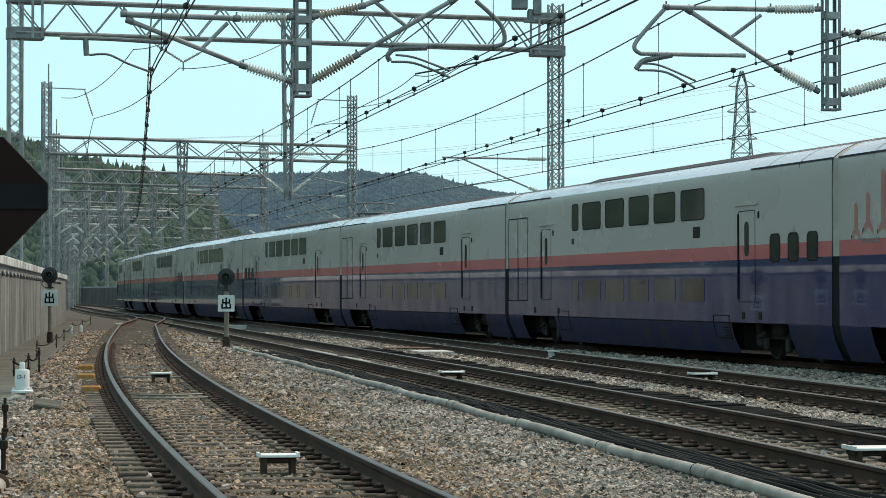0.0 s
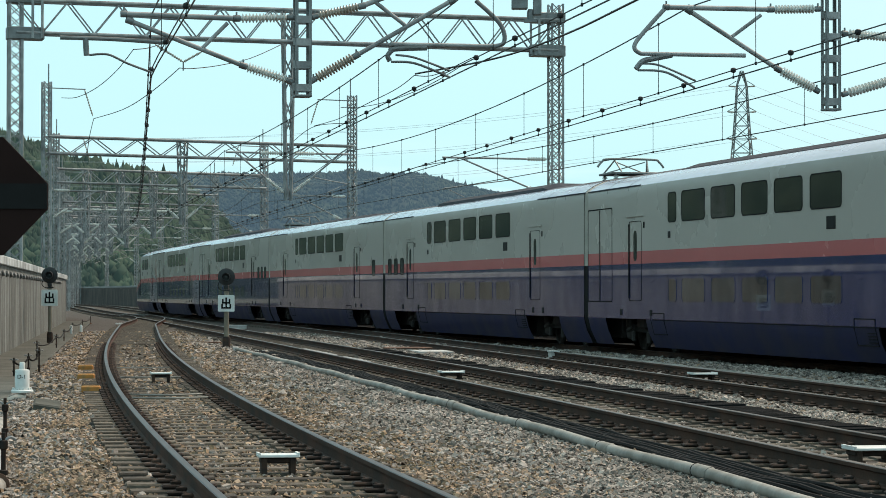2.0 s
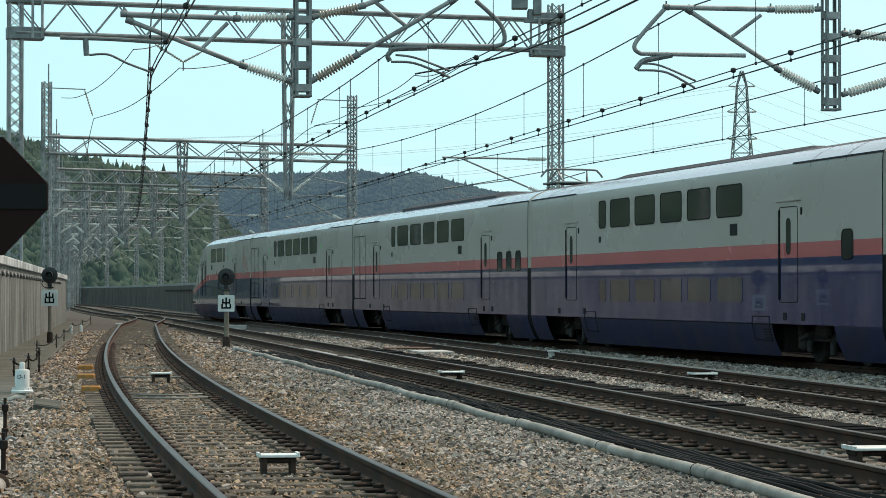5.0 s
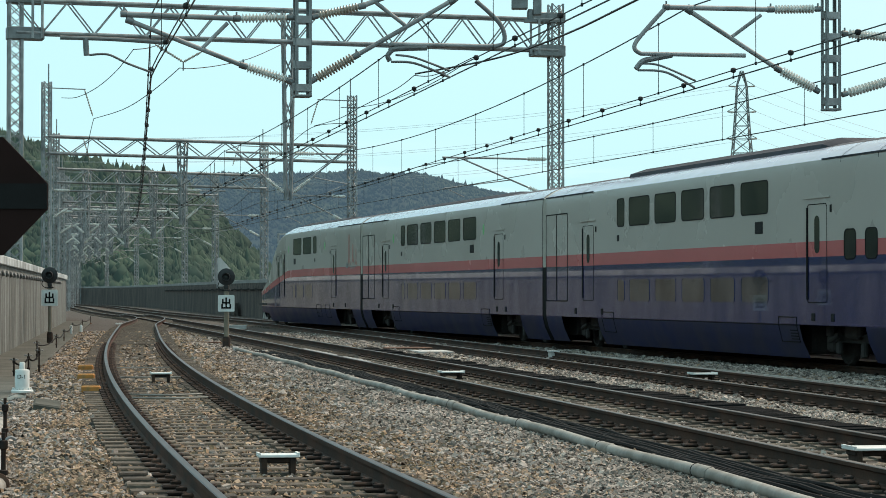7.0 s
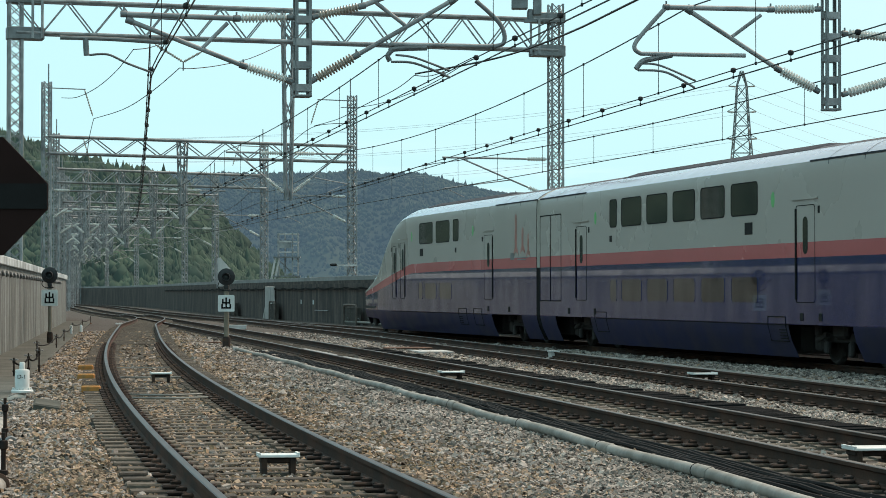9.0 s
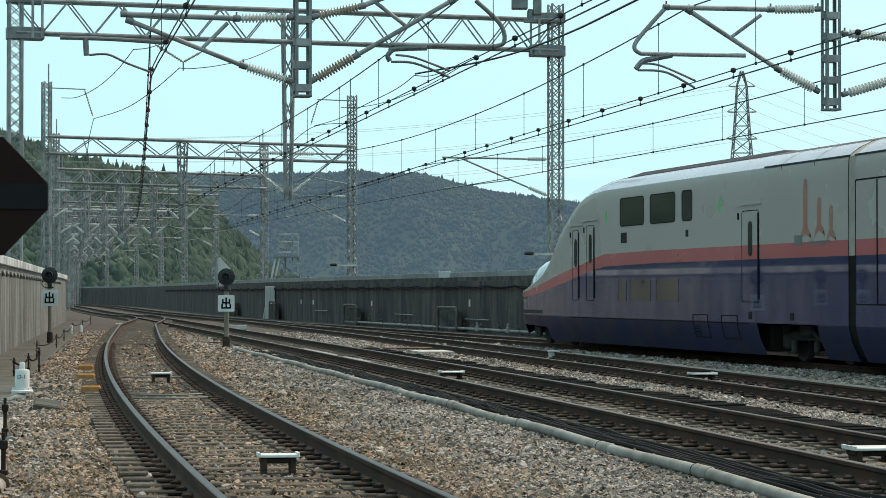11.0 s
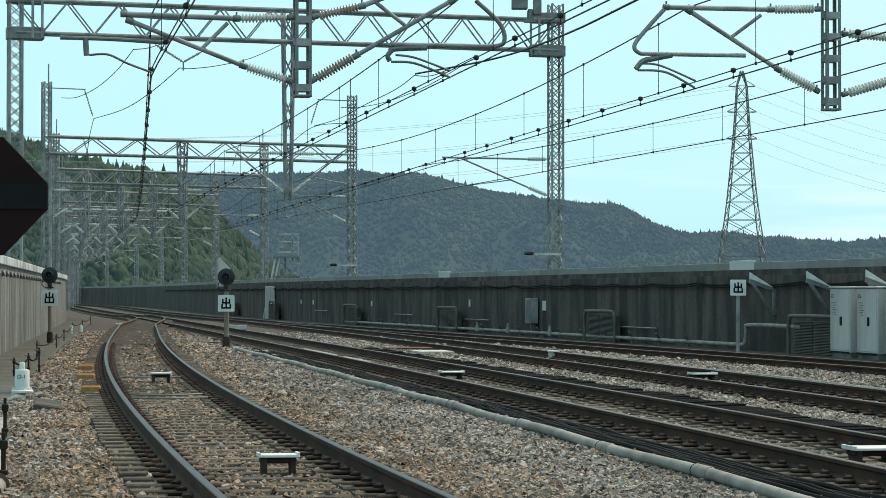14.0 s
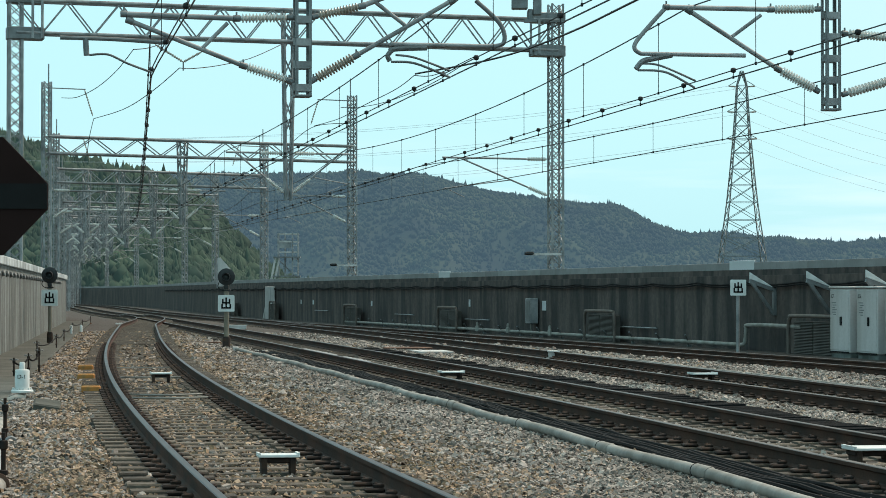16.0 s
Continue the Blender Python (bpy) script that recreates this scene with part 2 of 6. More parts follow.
    def lathe(self, profile, base, axis=(0, 0, 1), n=14, mi=0):
        """A turned body: profile of (radius, height) along axis from base."""
        base, axis = Vector(base), Vector(axis).normalized()
        m3 = axis.to_track_quat("Z", "Y").to_matrix()
        verts, faces = [], []
        for r, z in profile:
            for k in range(n):
                a = 2 * math.pi * k / n
                verts.append(base + m3 @ Vector((r * math.cos(a), r * math.sin(a), z)))
        for i in range(len(profile) - 1):
            for k in range(n):
                k2 = (k + 1) % n
                faces.append((i * n + k, i * n + k2, i * n + n + k2, i * n + n + k))
        faces.append(tuple(range(n - 1, -1, -1)))
        faces.append(tuple(range((len(profile) - 1) * n, len(profile) * n)))
        return self.add(verts, faces, mi)

    def mesh(self, name, mats, smooth=False, sharp=38):
        me = bpy.data.meshes.new(name)
        me.from_pydata(self.v, [], self.f)
        for m in mats if isinstance(mats, (list, tuple)) else [mats]:
            me.materials.append(m)
        me.polygons.foreach_set("material_index", self.m)
        if smooth:
            me.polygons.foreach_set("use_smooth", [True] * len(self.f))
            me.set_sharp_from_angle(angle=radians(sharp))
        me.update()
        return me


def part(name, shape, mats, parent=None, label="", smooth=False, at=None):
    """Links a shape (or a ready mesh) as one mesh object, under parent if given."""
    data = shape.mesh(name, mats, smooth) if isinstance(shape, Shape) else shape
    ob = new(name, data)
    if parent is not None:
        ob.parent = parent
    if at is not None:
        ob.matrix_basis = at
    if label:
        tagged(ob, label)
    return ob


def thing(name, label, category, group="", kind="", at=None):
    ob = new(name)
    if at is not None:
        ob.matrix_basis = at
    return tagged(ob, label, category, group, kind)


# ---- the plan: lines of the tracks and walls, as x over y ----
BEND_AT = (-60, 0, 50, 100, 150, 200, 250)
BEND = (1.646, 0.807, -0.032, -0.888, -0.478, 0.378, 1.234)
RUN = np.arange(-100, 420, 1.0)
_turn = np.cumsum(np.interp(RUN, BEND_AT, BEND)) / 1000
_turn = 0.2248 + _turn - _turn[100]
_x, _y = np.cumsum(-np.sin(_turn)), np.cumsum(np.cos(_turn))
HALF = 1.69
# centre of the train's track: the near side of the cars, moved over by half their width
LOOP_X = 8.069 + _x - _x[100] + HALF * np.cos(_turn)
LOOP_Y = 45.0 + _y - _y[100] + HALF * np.sin(_turn)


def loop_at(s):
    """Place on the train's track, s metres along it."""
    return Vector((np.interp(s, RUN, LOOP_X), np.interp(s, RUN, LOOP_Y), 0))


def line_loop(y):
    return float(np.interp(y, LOOP_Y, LOOP_X))


def ease(a, b, y):
    u = min(1, max(0, (y - a) / (b - a)))
    return u * u * (3 - 2 * u)


NEAR_BOW = np.poly1d(np.polyfit((18, 25, 40, 52, 75, 100, 125), (-0.27, -0.2, -0.02, 0.10, 0.2, 0.25, 0.25), 3))
FAR_BOW = np.poly1d(np.polyfit((18, 34, 40, 47, 55, 63, 75, 100, 125), (-0.4, -0.2, -0.03, 0.1, 0.27, 0.45, 0.55, 0.6, 0.55), 3))


def line_near_main(y):
    k = ease(120, 160, y)
    return (8.2 - 0.1845 * y + NEAR_BOW(y)) * (1 - k) + (line_loop(y) - 4.4) * k


def line_far_main(y):
    k = ease(115, 150, y)
    return (8.2 + 4.37 - 0.1845 * y + FAR_BOW(y)) * (1 - k) + line_loop(y) * k


def wire_near_main(y):
    return line_near_main(y) - NEAR_BOW(y) * (1 - ease(120, 160, y))


def wire_far_main(y):
    return line_far_main(y) - FAR_BOW(y) * (1 - ease(115, 150, y))


def wire_siding(y):
    """The siding's wires run straight from support to support."""
    return float(np.interp(y, (-6, 41, 88, 120, 150), (3.27, -5.06, -11.2, -15.5, -20.2)))


SIDING = np.poly1d(np.polyfit((15.4, 30.9, 46.1, 68.5, 108, 133), (-0.66, -3.36, -5.78, -8.95, -13.88, -17.4), 3))


def line_siding(y):
    k = ease(100, 152, y)
    return SIDING(y) * (1 - k) + line_near_main(y) * k


def line_wall_far(y):
    return line_loop(y) + 4.55


def line_wall_near(y):
    """Straight beside the siding; past y 130 an added, unseen stretch bends away from the line."""
    return -3.2 - 0.1355 * y - 0.006 * max(0.0, y - 130) ** 2


def along(line, y0, y1, step):
    """Points, with the direction across, along a line."""
    out = []
    n = max(1, round((y1 - y0) / step))
    for i in range(n + 1):
        y = y0 + (y1 - y0) * i / n
        d = Vector((line(y + 0.5) - line(y - 0.5), 1.0, 0)).normalized()
        out.append((Vector((line(y), y, 0)), d, Vector((d.y, -d.x, 0))))
    return out


def by_length(line, y0, y1, step):
    """As along, but evenly by true length."""
    out, y = [], y0
    while y < y1:
        d = Vector((line(y + 0.5) - line(y - 0.5), 1.0, 0)).normalized()
        out.append((Vector((line(y), y, 0)), d, Vector((d.y, -d.x, 0))))
        y += step * d.y
    return out


# ---- ground ----
def build_ground():
    s = Shape()
    xs = [-3000, -400, -60, 60, 400, 3000]
    ys = [-400, -40, 8, 60, 160, 400, 3500]
    verts = [(x, y, -0.36) for y in ys for x in xs]
    faces = [(j * 6 + i, j * 6 + i + 1, j * 6 + 7 + i, j * 6 + 6 + i) for j in range(6) for i in range(5)]
    s.add(verts, faces)
    tagged(part("ground", s, EARTH), "dark earth beyond the railway", "ground", kind="structure")
    # the ballast bed, gently uneven, between the two walls
    s = Shape()
    rows = list(np.arange(6, 60, 0.5)) + list(np.arange(60, 360, 4.0))
    cols = 60
    verts, faces = [], []
    for y in rows:
        a = min(line_wall_near(y), line_near_main(y) - 5) - 0.1
        b = line_wall_far(y) + 0.1
        for i in range(cols + 1):
            x = a + (b - a) * i / cols
            up = 0.05 * (1 - ease(1.5, 2.4, abs(x - line_siding(y)))) if y < 110 else 0.0
            z = -0.215 + up + 0.03 * noise.noise((x * 0.7, y * 0.5, 0)) + 0.02 * noise.noise((x * 2.3, y * 2.1, 5))
            verts.append((x, y, z))
    for j in range(len(rows) - 1):
        for i in range(cols):
            k = j * (cols + 1) + i
            faces.append((k, k + 1, k + cols + 2, k + cols + 1))
    s.add(verts, faces)
    tagged(part("ballast_bed", s, BALLAST_SHADED, smooth=True), "crushed stone ballast bed, dark brown for the shade between stones", "ballast", kind="structure")


# ---- tracks ----
RAIL_OUT = [(-0.064, -0.165), (0.064, -0.165), (0.064, -0.152), (0.012, -0.13), (0.009, -0.05), (0.033, -0.038), (0.033, -0.006), (0.026, 0.0), (-0.026, 0.0), (-0.033, -0.006), (-0.033, -0.038), (-0.009, -0.05), (-0.012, -0.13), (-0.064, -0.152)]


def build_rail(line, side, y0, y1, z, parent, head, step=1.2):
    s = Shape()
    pts = along(line, y0, y1, step)
    n = len(RAIL_OUT)
    verts, faces, mats = [], [], []
    for p, d, across in pts:
        c = p + across * side * 0.7505
        verts += [(c + across * u + Vector((0, 0, z + v))) for u, v in RAIL_OUT]
    s.add(verts, [])
    for i in range(len(pts) - 1):
        for k in range(n):
            k2 = (k + 1) % n
            s.f.append((i * n + k, i * n + k2, i * n + n + k2, i * n + n + k))
            s.m.append(1 if k in (6, 7, 8) else 0)
    return part("rail", s, [RAIL_SIDE, head], parent, smooth=False)


def sleeper_mesh():
    s = Shape()
    # a concrete sleeper with shallower middle
    out = [(-0.14, -0.17), (0.14, -0.17), (0.115, 0.0), (0.105, 0.012), (-0.105, 0.012), (-0.115, 0.0)]
    for a, b, lift in ((-1.2, -0.45, 0.0), (-0.45, 0.45, -0.02), (0.45, 1.2, 0.0)):
        s.prism(out, ((a, 0, lift), (0, 1, 0), (0, 0, 1)), ((b, 0, lift), (0, 1, 0), (0, 0, 1)))
    return s.mesh("sleeper", SLEEPER)


def fastening_mesh():
    s = Shape()
    for k in (-1, 1):
        s.box((k * 0.14, 0, 0.020), (0.15, 0.14, 0.035), bevel=0.012)
        s.box((k * 0.105, 0, 0.050), (0.085, 0.065, 0.035), bevel=0.010)
        s.lathe([(0.017, 0), (0.017, 0.035), (0.01, 0.042)], (k * 0.13, 0, 0.035), n=6)
    return s.mesh("fastening", CLIP)


TRACKS = []


def build_track(name, label, line, y0, y1, z, head, near):
    t = thing(name, label, "railway track", "railway tracks", at=Matrix.Identity(4))
    t["kind"] = "structure"
    for side in (-1, 1):
        build_rail(line, side, y0, y1, z, t, head)
    TRACKS.append((t, line, y0, y1, z, near))
    return t


def build_tracks():
    build_track("siding_track", "curved siding with shiny worn rails on concrete sleepers", line_siding, 8, 150, 0.075, RAIL_HEAD, 70)
    build_track("near_main_track", "main track with brown rails on concrete sleepers", line_near_main, 10, 340, 0.0, RAIL_DULL, 60)
    build_track("far_main_track", "main track with rusty brown rails", line_far_main, 14, 340, -0.03, RAIL_DULL, 60)
    build_track("loop_track", "outermost track beside the concrete wall", line_loop, 14, 158, -0.05, RAIL_DULL, 60)


def build_sleepers():
    sleeper, fastening = sleeper_mesh(), fastening_mesh()
    for t, line, y0, y1, z, near in TRACKS:
        for p, d, across in by_length(line, y0, min(near, y1), 0.60):
            turn = math.degrees(math.atan2(across.y, across.x))
            m = pose(p.x + random.uniform(-0.01, 0.01), p.y, z - 0.182, 0, 0, turn + random.uniform(-0.7, 0.7))
            part("sleeper", sleeper, None, t, at=m)
            for side in (-1, 1):
                c = p + across * side * 0.7505
                part("fastening", fastening, None, t, at=pose(c.x, c.y, z - 0.17, 0, 0, turn))
        far = Shape()
        for p, d, across in by_length(line, min(near, y1), y1, 0.60):
            m3 = Matrix((across, d, (0, 0, 1))).transposed()
            far.box(p + Vector((0, 0, z - 0.25)), (2.4, 0.24, 0.17), 0, m3)
        if far.v:
            ob = part("far_sleepers", far, SLEEPER, t)
            ob["kind"] = "stuff"


# ---- walls ----
def build_far_wall():
    w = thing("wall_far", "dark stained concrete parapet wall of the viaduct", "wall", kind="structure")
    pts = by_length(line_wall_far, 30, 372, 2.0)
    panel = Shape().box((0, 0, 0), (1.992, 0.22, 2.45), bevel=0.005).mesh("wall_panel", CONCRETE_DARK)
    for p, d, across in pts:
        turn = math.degrees(math.atan2(d.y, d.x))
        part("wall_panel", panel, None, w, at=pose(p.x, p.y, 0.70 + random.uniform(-0.004, 0.004), 0, 0, turn))
    top = Shape()
    for (p, d, a), (q, e, b) in zip(pts[::4], pts[4::4]):
        u = p + a * 0.02
        v = q + b * 0.02
        top.bar(u + Vector((0, 0, 1.955)), v + Vector((0, 0, 1.955)), 0.06, 0.28)
    part("coping", top, CONCRETE_DARK, w, "dark concrete coping")
    noise_panel = Shape().box((0, 0, 0), (1.98, 0.05, 0.34), bevel=0.008).mesh("noise_panel", PANEL)
    pale_panel = Shape().box((0, 0, 0), (1.98, 0.05, 0.40), bevel=0.008).mesh("pale_panel", PANEL_PALE)
    for i, (p, d, across) in enumerate(pts):
        turn = math.degrees(math.atan2(d.y, d.x))
        pale = i in (20, 38)
        q = p + across * 0.06
        part("noise_panel", pale_panel if pale else noise_panel, None, w, "new pale panel" if pale else "", at=pose(q.x, q.y, 2.14 + (0.03 if pale else 0), 0, 0, turn))
    return w


def build_near_wall():
    w = thing("wall_near", "weathered grey concrete parapet wall with pale coping", "wall", kind="structure")
    # the hidden far stretch is added to keep sky out of the cars' reflections
    pts = by_length(line_wall_near, 44, 200, 1.5)
    panel = Shape().box((0, 0, 0), (1.490, 0.2, 2.55), bevel=0.008).mesh("wall_panel", CONCRETE)
    cope = Shape().box((0, 0, 0), (1.495, 0.34, 0.24), bevel=0.02).mesh("coping", COPING)
    for p, d, across in pts:
        turn = math.degrees(math.atan2(d.y, d.x))
        part("wall_panel", panel, None, w, at=pose(p.x, p.y, 0.90, 0, 0, turn))
        part("coping", cope, None, w, at=pose(p.x, p.y, 2.27, 0, 0, turn))
    return w


def build_walkway():
    s = Shape()
    pts = along(line_wall_near, 20, 132, 4)
    verts, faces = [], []
    for p, d, a in pts:
        verts += [p + a * 0.1 + Vector((0, 0, -0.15)), p + a * 1.5 + Vector((0, 0, -0.15)), p + a * 1.5 + Vector((0, 0, -0.36))]
    for i in range(len(pts) - 1):
        for k in range(2):
            faces.append((i * 3 + k, i * 3 + k + 1, i * 3 + k + 4, i * 3 + k + 3))
    s.add(verts, faces)
    tagged(part("walkway", s, CONCRETE_FLOOR), "grey concrete walkway along the wall", "walkway", kind="structure")


# ---- the train ----
CAR = 25.0
TRIP = lambda t: 17.2356 * t - 0.37255 * t * t + 0.0047284 * t ** 3
# cross-section: half width over height, from the skirt up, with the paint above each point
SECTION = [(1.44, 0.13, 6), (1.615, 0.50, 6), (1.675, 0.74, 6), (1.69, 0.82, 2), (1.69, 0.84, 2), (1.69, 1.6, 2), (1.69, 2.19, 1), (1.69, 2.50, 0), (1.69, 3.0, 0), (1.69, 3.5, 0), (1.688, 3.86, 0),
           (1.682, 4.02, 0), (1.672, 4.13, 3), (1.57, 4.22, 3), (1.42, 4.32, 3), (1.18, 4.43, 5), (0.84, 4.52, 5), (0.42, 4.59, 5), (0.0, 4.62, 5)]
PAINTS = [TRAIN_GREY, TRAIN_RED, TRAIN_BLUE, TRAIN_ROOF, RUBBER, ROOF_GREY, TRAIN_SKIRT]


def section(w_scale=1.0, top=4.62, bottom=0.0, red_low=2.19, red_high=2.50):
    """Half section from the near skirt over the roof; the nose lowers its roof and stripe."""
    red_high = min(red_high, top - 0.03)
    red_low = min(red_low, red_high - 0.04)
    out = []
    for w, z, mi in SECTION:
        z2 = float(np.interp(z, (0.95, 2.19, 2.50, 4.62), (0.95, red_low, red_high, top))) if z > 0.95 else z + bottom * (0.95 - z) / 0.82
        out.append((w * w_scale, z2, mi))
    return out


def body_shape(stations):
    """Lofts sections: stations of (x, width scale, top, bottom, stripe's lower and upper edge)."""
    s = Shape()
    n = len(SECTION)
    m = 2 * n - 1
    for x, *form in stations:
        half = section(*form)
        ring = [(x, w, z) for w, z, _ in half] + [(x, -w, z) for w, z, _ in reversed(half[:-1])]
        s.v += ring
    for i in range(len(stations) - 1):
        for k in range(m - 1):
            s.f.append((i * m + k, i * m + k + 1, i * m + m + k + 1, i * m + m + k))
            q = k if k < n - 1 else m - 2 - k
            s.m.append(SECTION[q][2])
    s.f.append(tuple(range(m)))
    s.m.append(4)
    s.f.append(tuple(range((len(stations) - 1) * m + m - 1, (len(stations) - 1) * m - 1, -1)))
    s.m.append(4 if stations[-1][2] > 4 else 2)
    return s


def rounded(x0, x1, z0, z1, r, n=4):
    out = []
    for cx, cz, a0 in ((x1 - r, z0 + r, -90), (x1 - r, z1 - r, 0), (x0 + r, z1 - r, 90), (x0 + r, z0 + r, 180)):
        for k in range(n + 1):
            a = radians(a0 + 90 * k / n)
            out.append((cx + r * math.cos(a), cz + r * math.sin(a)))
    return out


def side_plate(outline, side, depth=0.012, lift=0.004, mi=0, shape=None, lean=None):
    """A thin plate, with the given outline in (x, z), lying on the side of a car."""
    s = shape or Shape()
    s.prism(outline if side > 0 else outline[::-1], ((0, side * (HALF + lift - depth), 0), (1, 0, 0), (0, 0, 1)), ((0, side * (HALF + lift), 0), (1, 0, 0), (0, 0, 1)), mi)
    return s


MESHES = {}


def shared(key, make):
    if key not in MESHES:
        MESHES[key] = make()
    return MESHES[key]


def ring_shape(outer, inner, side, lift, depth=0.012):
    s = Shape()
    n = len(outer)
    y1, y0 = side * (HALF + lift), side * (HALF + lift - depth)
    s.v = [(x, y1, z) for x, z in outer] + [(x, y1, z) for x, z in inner] + [(x, y0, z) for x, z in outer] + [(x, y0, z) for x, z in inner]
    for i in range(n):
        j = (i + 1) % n
        for q in ((i, j, n + j, n + i), (2 * n + i, 2 * n + j, j, i), (n + i, n + j, 3 * n + j, 3 * n + i)):
            s.f.append(q if side > 0 else q[::-1])
            s.m.append(0)
    return s


def add_window(car, side, x0, x1, z0, z1, mat, r=0.12):
    wide, high = x1 - x0, z1 - z0
    at = Matrix.Translation((x0, 0, z0))
    pane = shared(("pane", side, round(wide, 2), round(high, 2), mat.name, r), lambda: side_plate(rounded(0, wide, 0, high, r), side, 0.02, 0.003).mesh("window_pane", mat))
    rim, stuff = (0.010, TRAIN_BLUE) if mat is WINDOW_LOW else (0.018, RUBBER)
    gasket = shared(("gasket", side, round(wide, 2), round(high, 2), r, mat.name), lambda: ring_shape(rounded(-rim, wide + rim, -rim, high + rim, r + rim), rounded(0.005, wide - 0.005, 0.005, high - 0.005, r), side, 0.008).mesh("window_gasket", stuff))
    ob = part("window", pane, None, car, at=at)
    part("gasket", gasket, None, ob)


def add_door(car, side, x0, x1, z0, z1, flip=1):
    """A plug door standing in a dark joint, with a slim window and a rain strip above."""
    c = (x0 + x1) / 2
    w = x1 - x0

    def make_joint():
        return ring_shape(rounded(-0.016, w + 0.016, -0.016, z1 - z0 + 0.016, 0.09), rounded(0, w, 0, z1 - z0, 0.08), side, 0.006).mesh("door_joint", RUBBER)

    door = part("door", shared(("joint", side, round(w, 2), round(z1 - z0, 2)), make_joint), None, car, at=Matrix.Translation((x0, 0, z0)))
    slot = shared(("slot", side), lambda: side_plate(rounded(-0.13, 0.13, 0, 0.76, 0.12), side, 0.03, 0.006).mesh("door_window", WINDOW))
    part("door_window", slot, None, door, at=Matrix.Translation((w / 2, 0, z1 - z0 - 0.98)))
    edge = shared(("edge", side, round(z1 - z0, 2)), lambda: Shape().box((0, side * (HALF + 0.004), (z1 - z0) / 2), (0.07, 0.03, z1 - z0 - 0.1)).mesh("door_edge", RUBBER))
    part("door_edge", edge, None, door, at=Matrix.Translation((0.0 if flip > 0 else w, 0, 0)))
    strip = shared(("strip", side), lambda: Shape().box((0, side * (HALF + 0.012), 0), (1.35, 0.03, 0.03)).mesh("rain_strip", TRAIN_GREY))
    part("rain_strip", strip, None, door, at=Matrix.Translation((w / 2, 0, z1 - z0 + 0.14)))
    lamp = shared(("lamp", side), lambda: Shape().box((0, side * (HALF + 0.004), 0), (0.09, 0.02, 0.15), bevel=0.01).mesh("door_lamp", RUBBER))
    part("door_lamp", lamp, None, door, at=Matrix.Translation((w + 0.22 if flip > 0 else -0.22, 0, z1 - z0 - 0.1)))


def add_bogie(car, x):
    """A bogie under the car: dark opening plates, frame, wheels and springs."""
    b = part("bogie", shared("bogie_frame", bogie_frame), None, car, at=Matrix.Translation((x, 0, 0)))
    wheel = shared("wheel", lambda: Shape().lathe([(0.10, -0.07), (0.40, -0.06), (0.455, -0.05), (0.455, 0.0), (0.43, 0.06), (0.40, 0.07), (0.36, 0.04), (0.16, 0.035), (0.12, 0.09)], (0, 0, 0), (0, 1, 0), 20).mesh("wheel", UNDER))
    for dx in (-1.25, 1.25):
        for sy in (-1, 1):
            part("wheel", wheel, None, b, at=Matrix.Translation((dx, sy * 0.75, 0.43)) @ pose(0, 0, 0, 0, 0, 0 if sy > 0 else 180))


def bogie_frame():
    s = Shape()
    for sy in (-1, 1):
        s.box((0, sy * 1.08, 0.56), (3.0, 0.14, 0.2), bevel=0.03)
        for dx in (-1.25, 1.25):
            s.box((dx, sy * 1.10, 0.44), (0.42, 0.2, 0.34), bevel=0.05)
            s.lathe([(0.11, 0), (0.11, 0.26), (0.09, 0.28)], (dx, sy * 1.16, 0.6), n=10)
        s.box((0, sy * 1.2, 0.70), (0.7, 0.16, 0.3), bevel=0.06)
        s.tube([(-0.55, sy * 1.28, 0.62), (-1.0, sy * 1.3, 0.5)], 0.05)
        s.box((0.62, sy * 1.25, 0.34), (0.2, 0.1, 0.3), bevel=0.03)
        s.box((-0.62, sy * 1.25, 0.36), (0.2, 0.1, 0.26), bevel=0.03)
    s.box((0, 0, 0.6), (0.6, 2.2, 0.25))
    for dx in (-1.25, 1.25):
        s.tube([(dx, -0.75, 0.43), (dx, 0.75, 0.43)], 0.09)
    return s.mesh("bogie", UNDER)


def car_body(stations, cuts):
    """The painted shell; its skirt is cut away over the bogies."""
    xs = sorted({round(q[0], 3) for q in stations} | {round(v, 3) for c in cuts for v in c[:2]})
    table = np.array(stations)
    st = [(x, *[float(np.interp(x, table[:, 0], table[:, k])) for k in range(1, table.shape[1])]) for x in xs]
    s = body_shape(st)
    n = len(SECTION)
    m = 2 * n - 1
    keep_f, keep_m = [], []
    mids = [(st[i][0] + st[i + 1][0]) / 2 for i in range(len(st) - 1)]
    for fi, (f, mi) in enumerate(zip(s.f, s.m)):
        if len(f) == 4:
            i, k = divmod(min(f), m)
            q = k if k < n - 1 else m - 2 - k
            if any(a < mids[i] < b and q < rows for a, b, rows in cuts):
                continue
        keep_f.append(f)
        keep_m.append(mi)
    s.f, s.m = keep_f, keep_m
    return s


def hatch_shape(side):
    """Thin joint lines of a skirt hatch, lying on the sloping skirt."""
    s = Shape()
    for x in (0.0, 1.0):
        s.bar((x, side * 1.60, 0.46), (x, side * 1.682, 0.78), 0.022, 0.02)
        s.bar((x, side * 1.688, 0.78), (x, side * 1.69, 0.97), 0.022, 0.02)
    for z, y in ((0.46, 1.60), (0.97, 1.69)):
        s.bar((0, side * y, z), (1.0, side * y, z), 0.022, 0.02)
    return s


def grille_shape(side):
    s = Shape()
    for i in range(5):
        u = i / 4
        s.bar((0.6, side * (1.612 + 0.052 * u), 0.46 + 0.24 * u), (1.0, side * (1.612 + 0.052 * u), 0.46 + 0.24 * u), 0.02, 0.02)
    return s


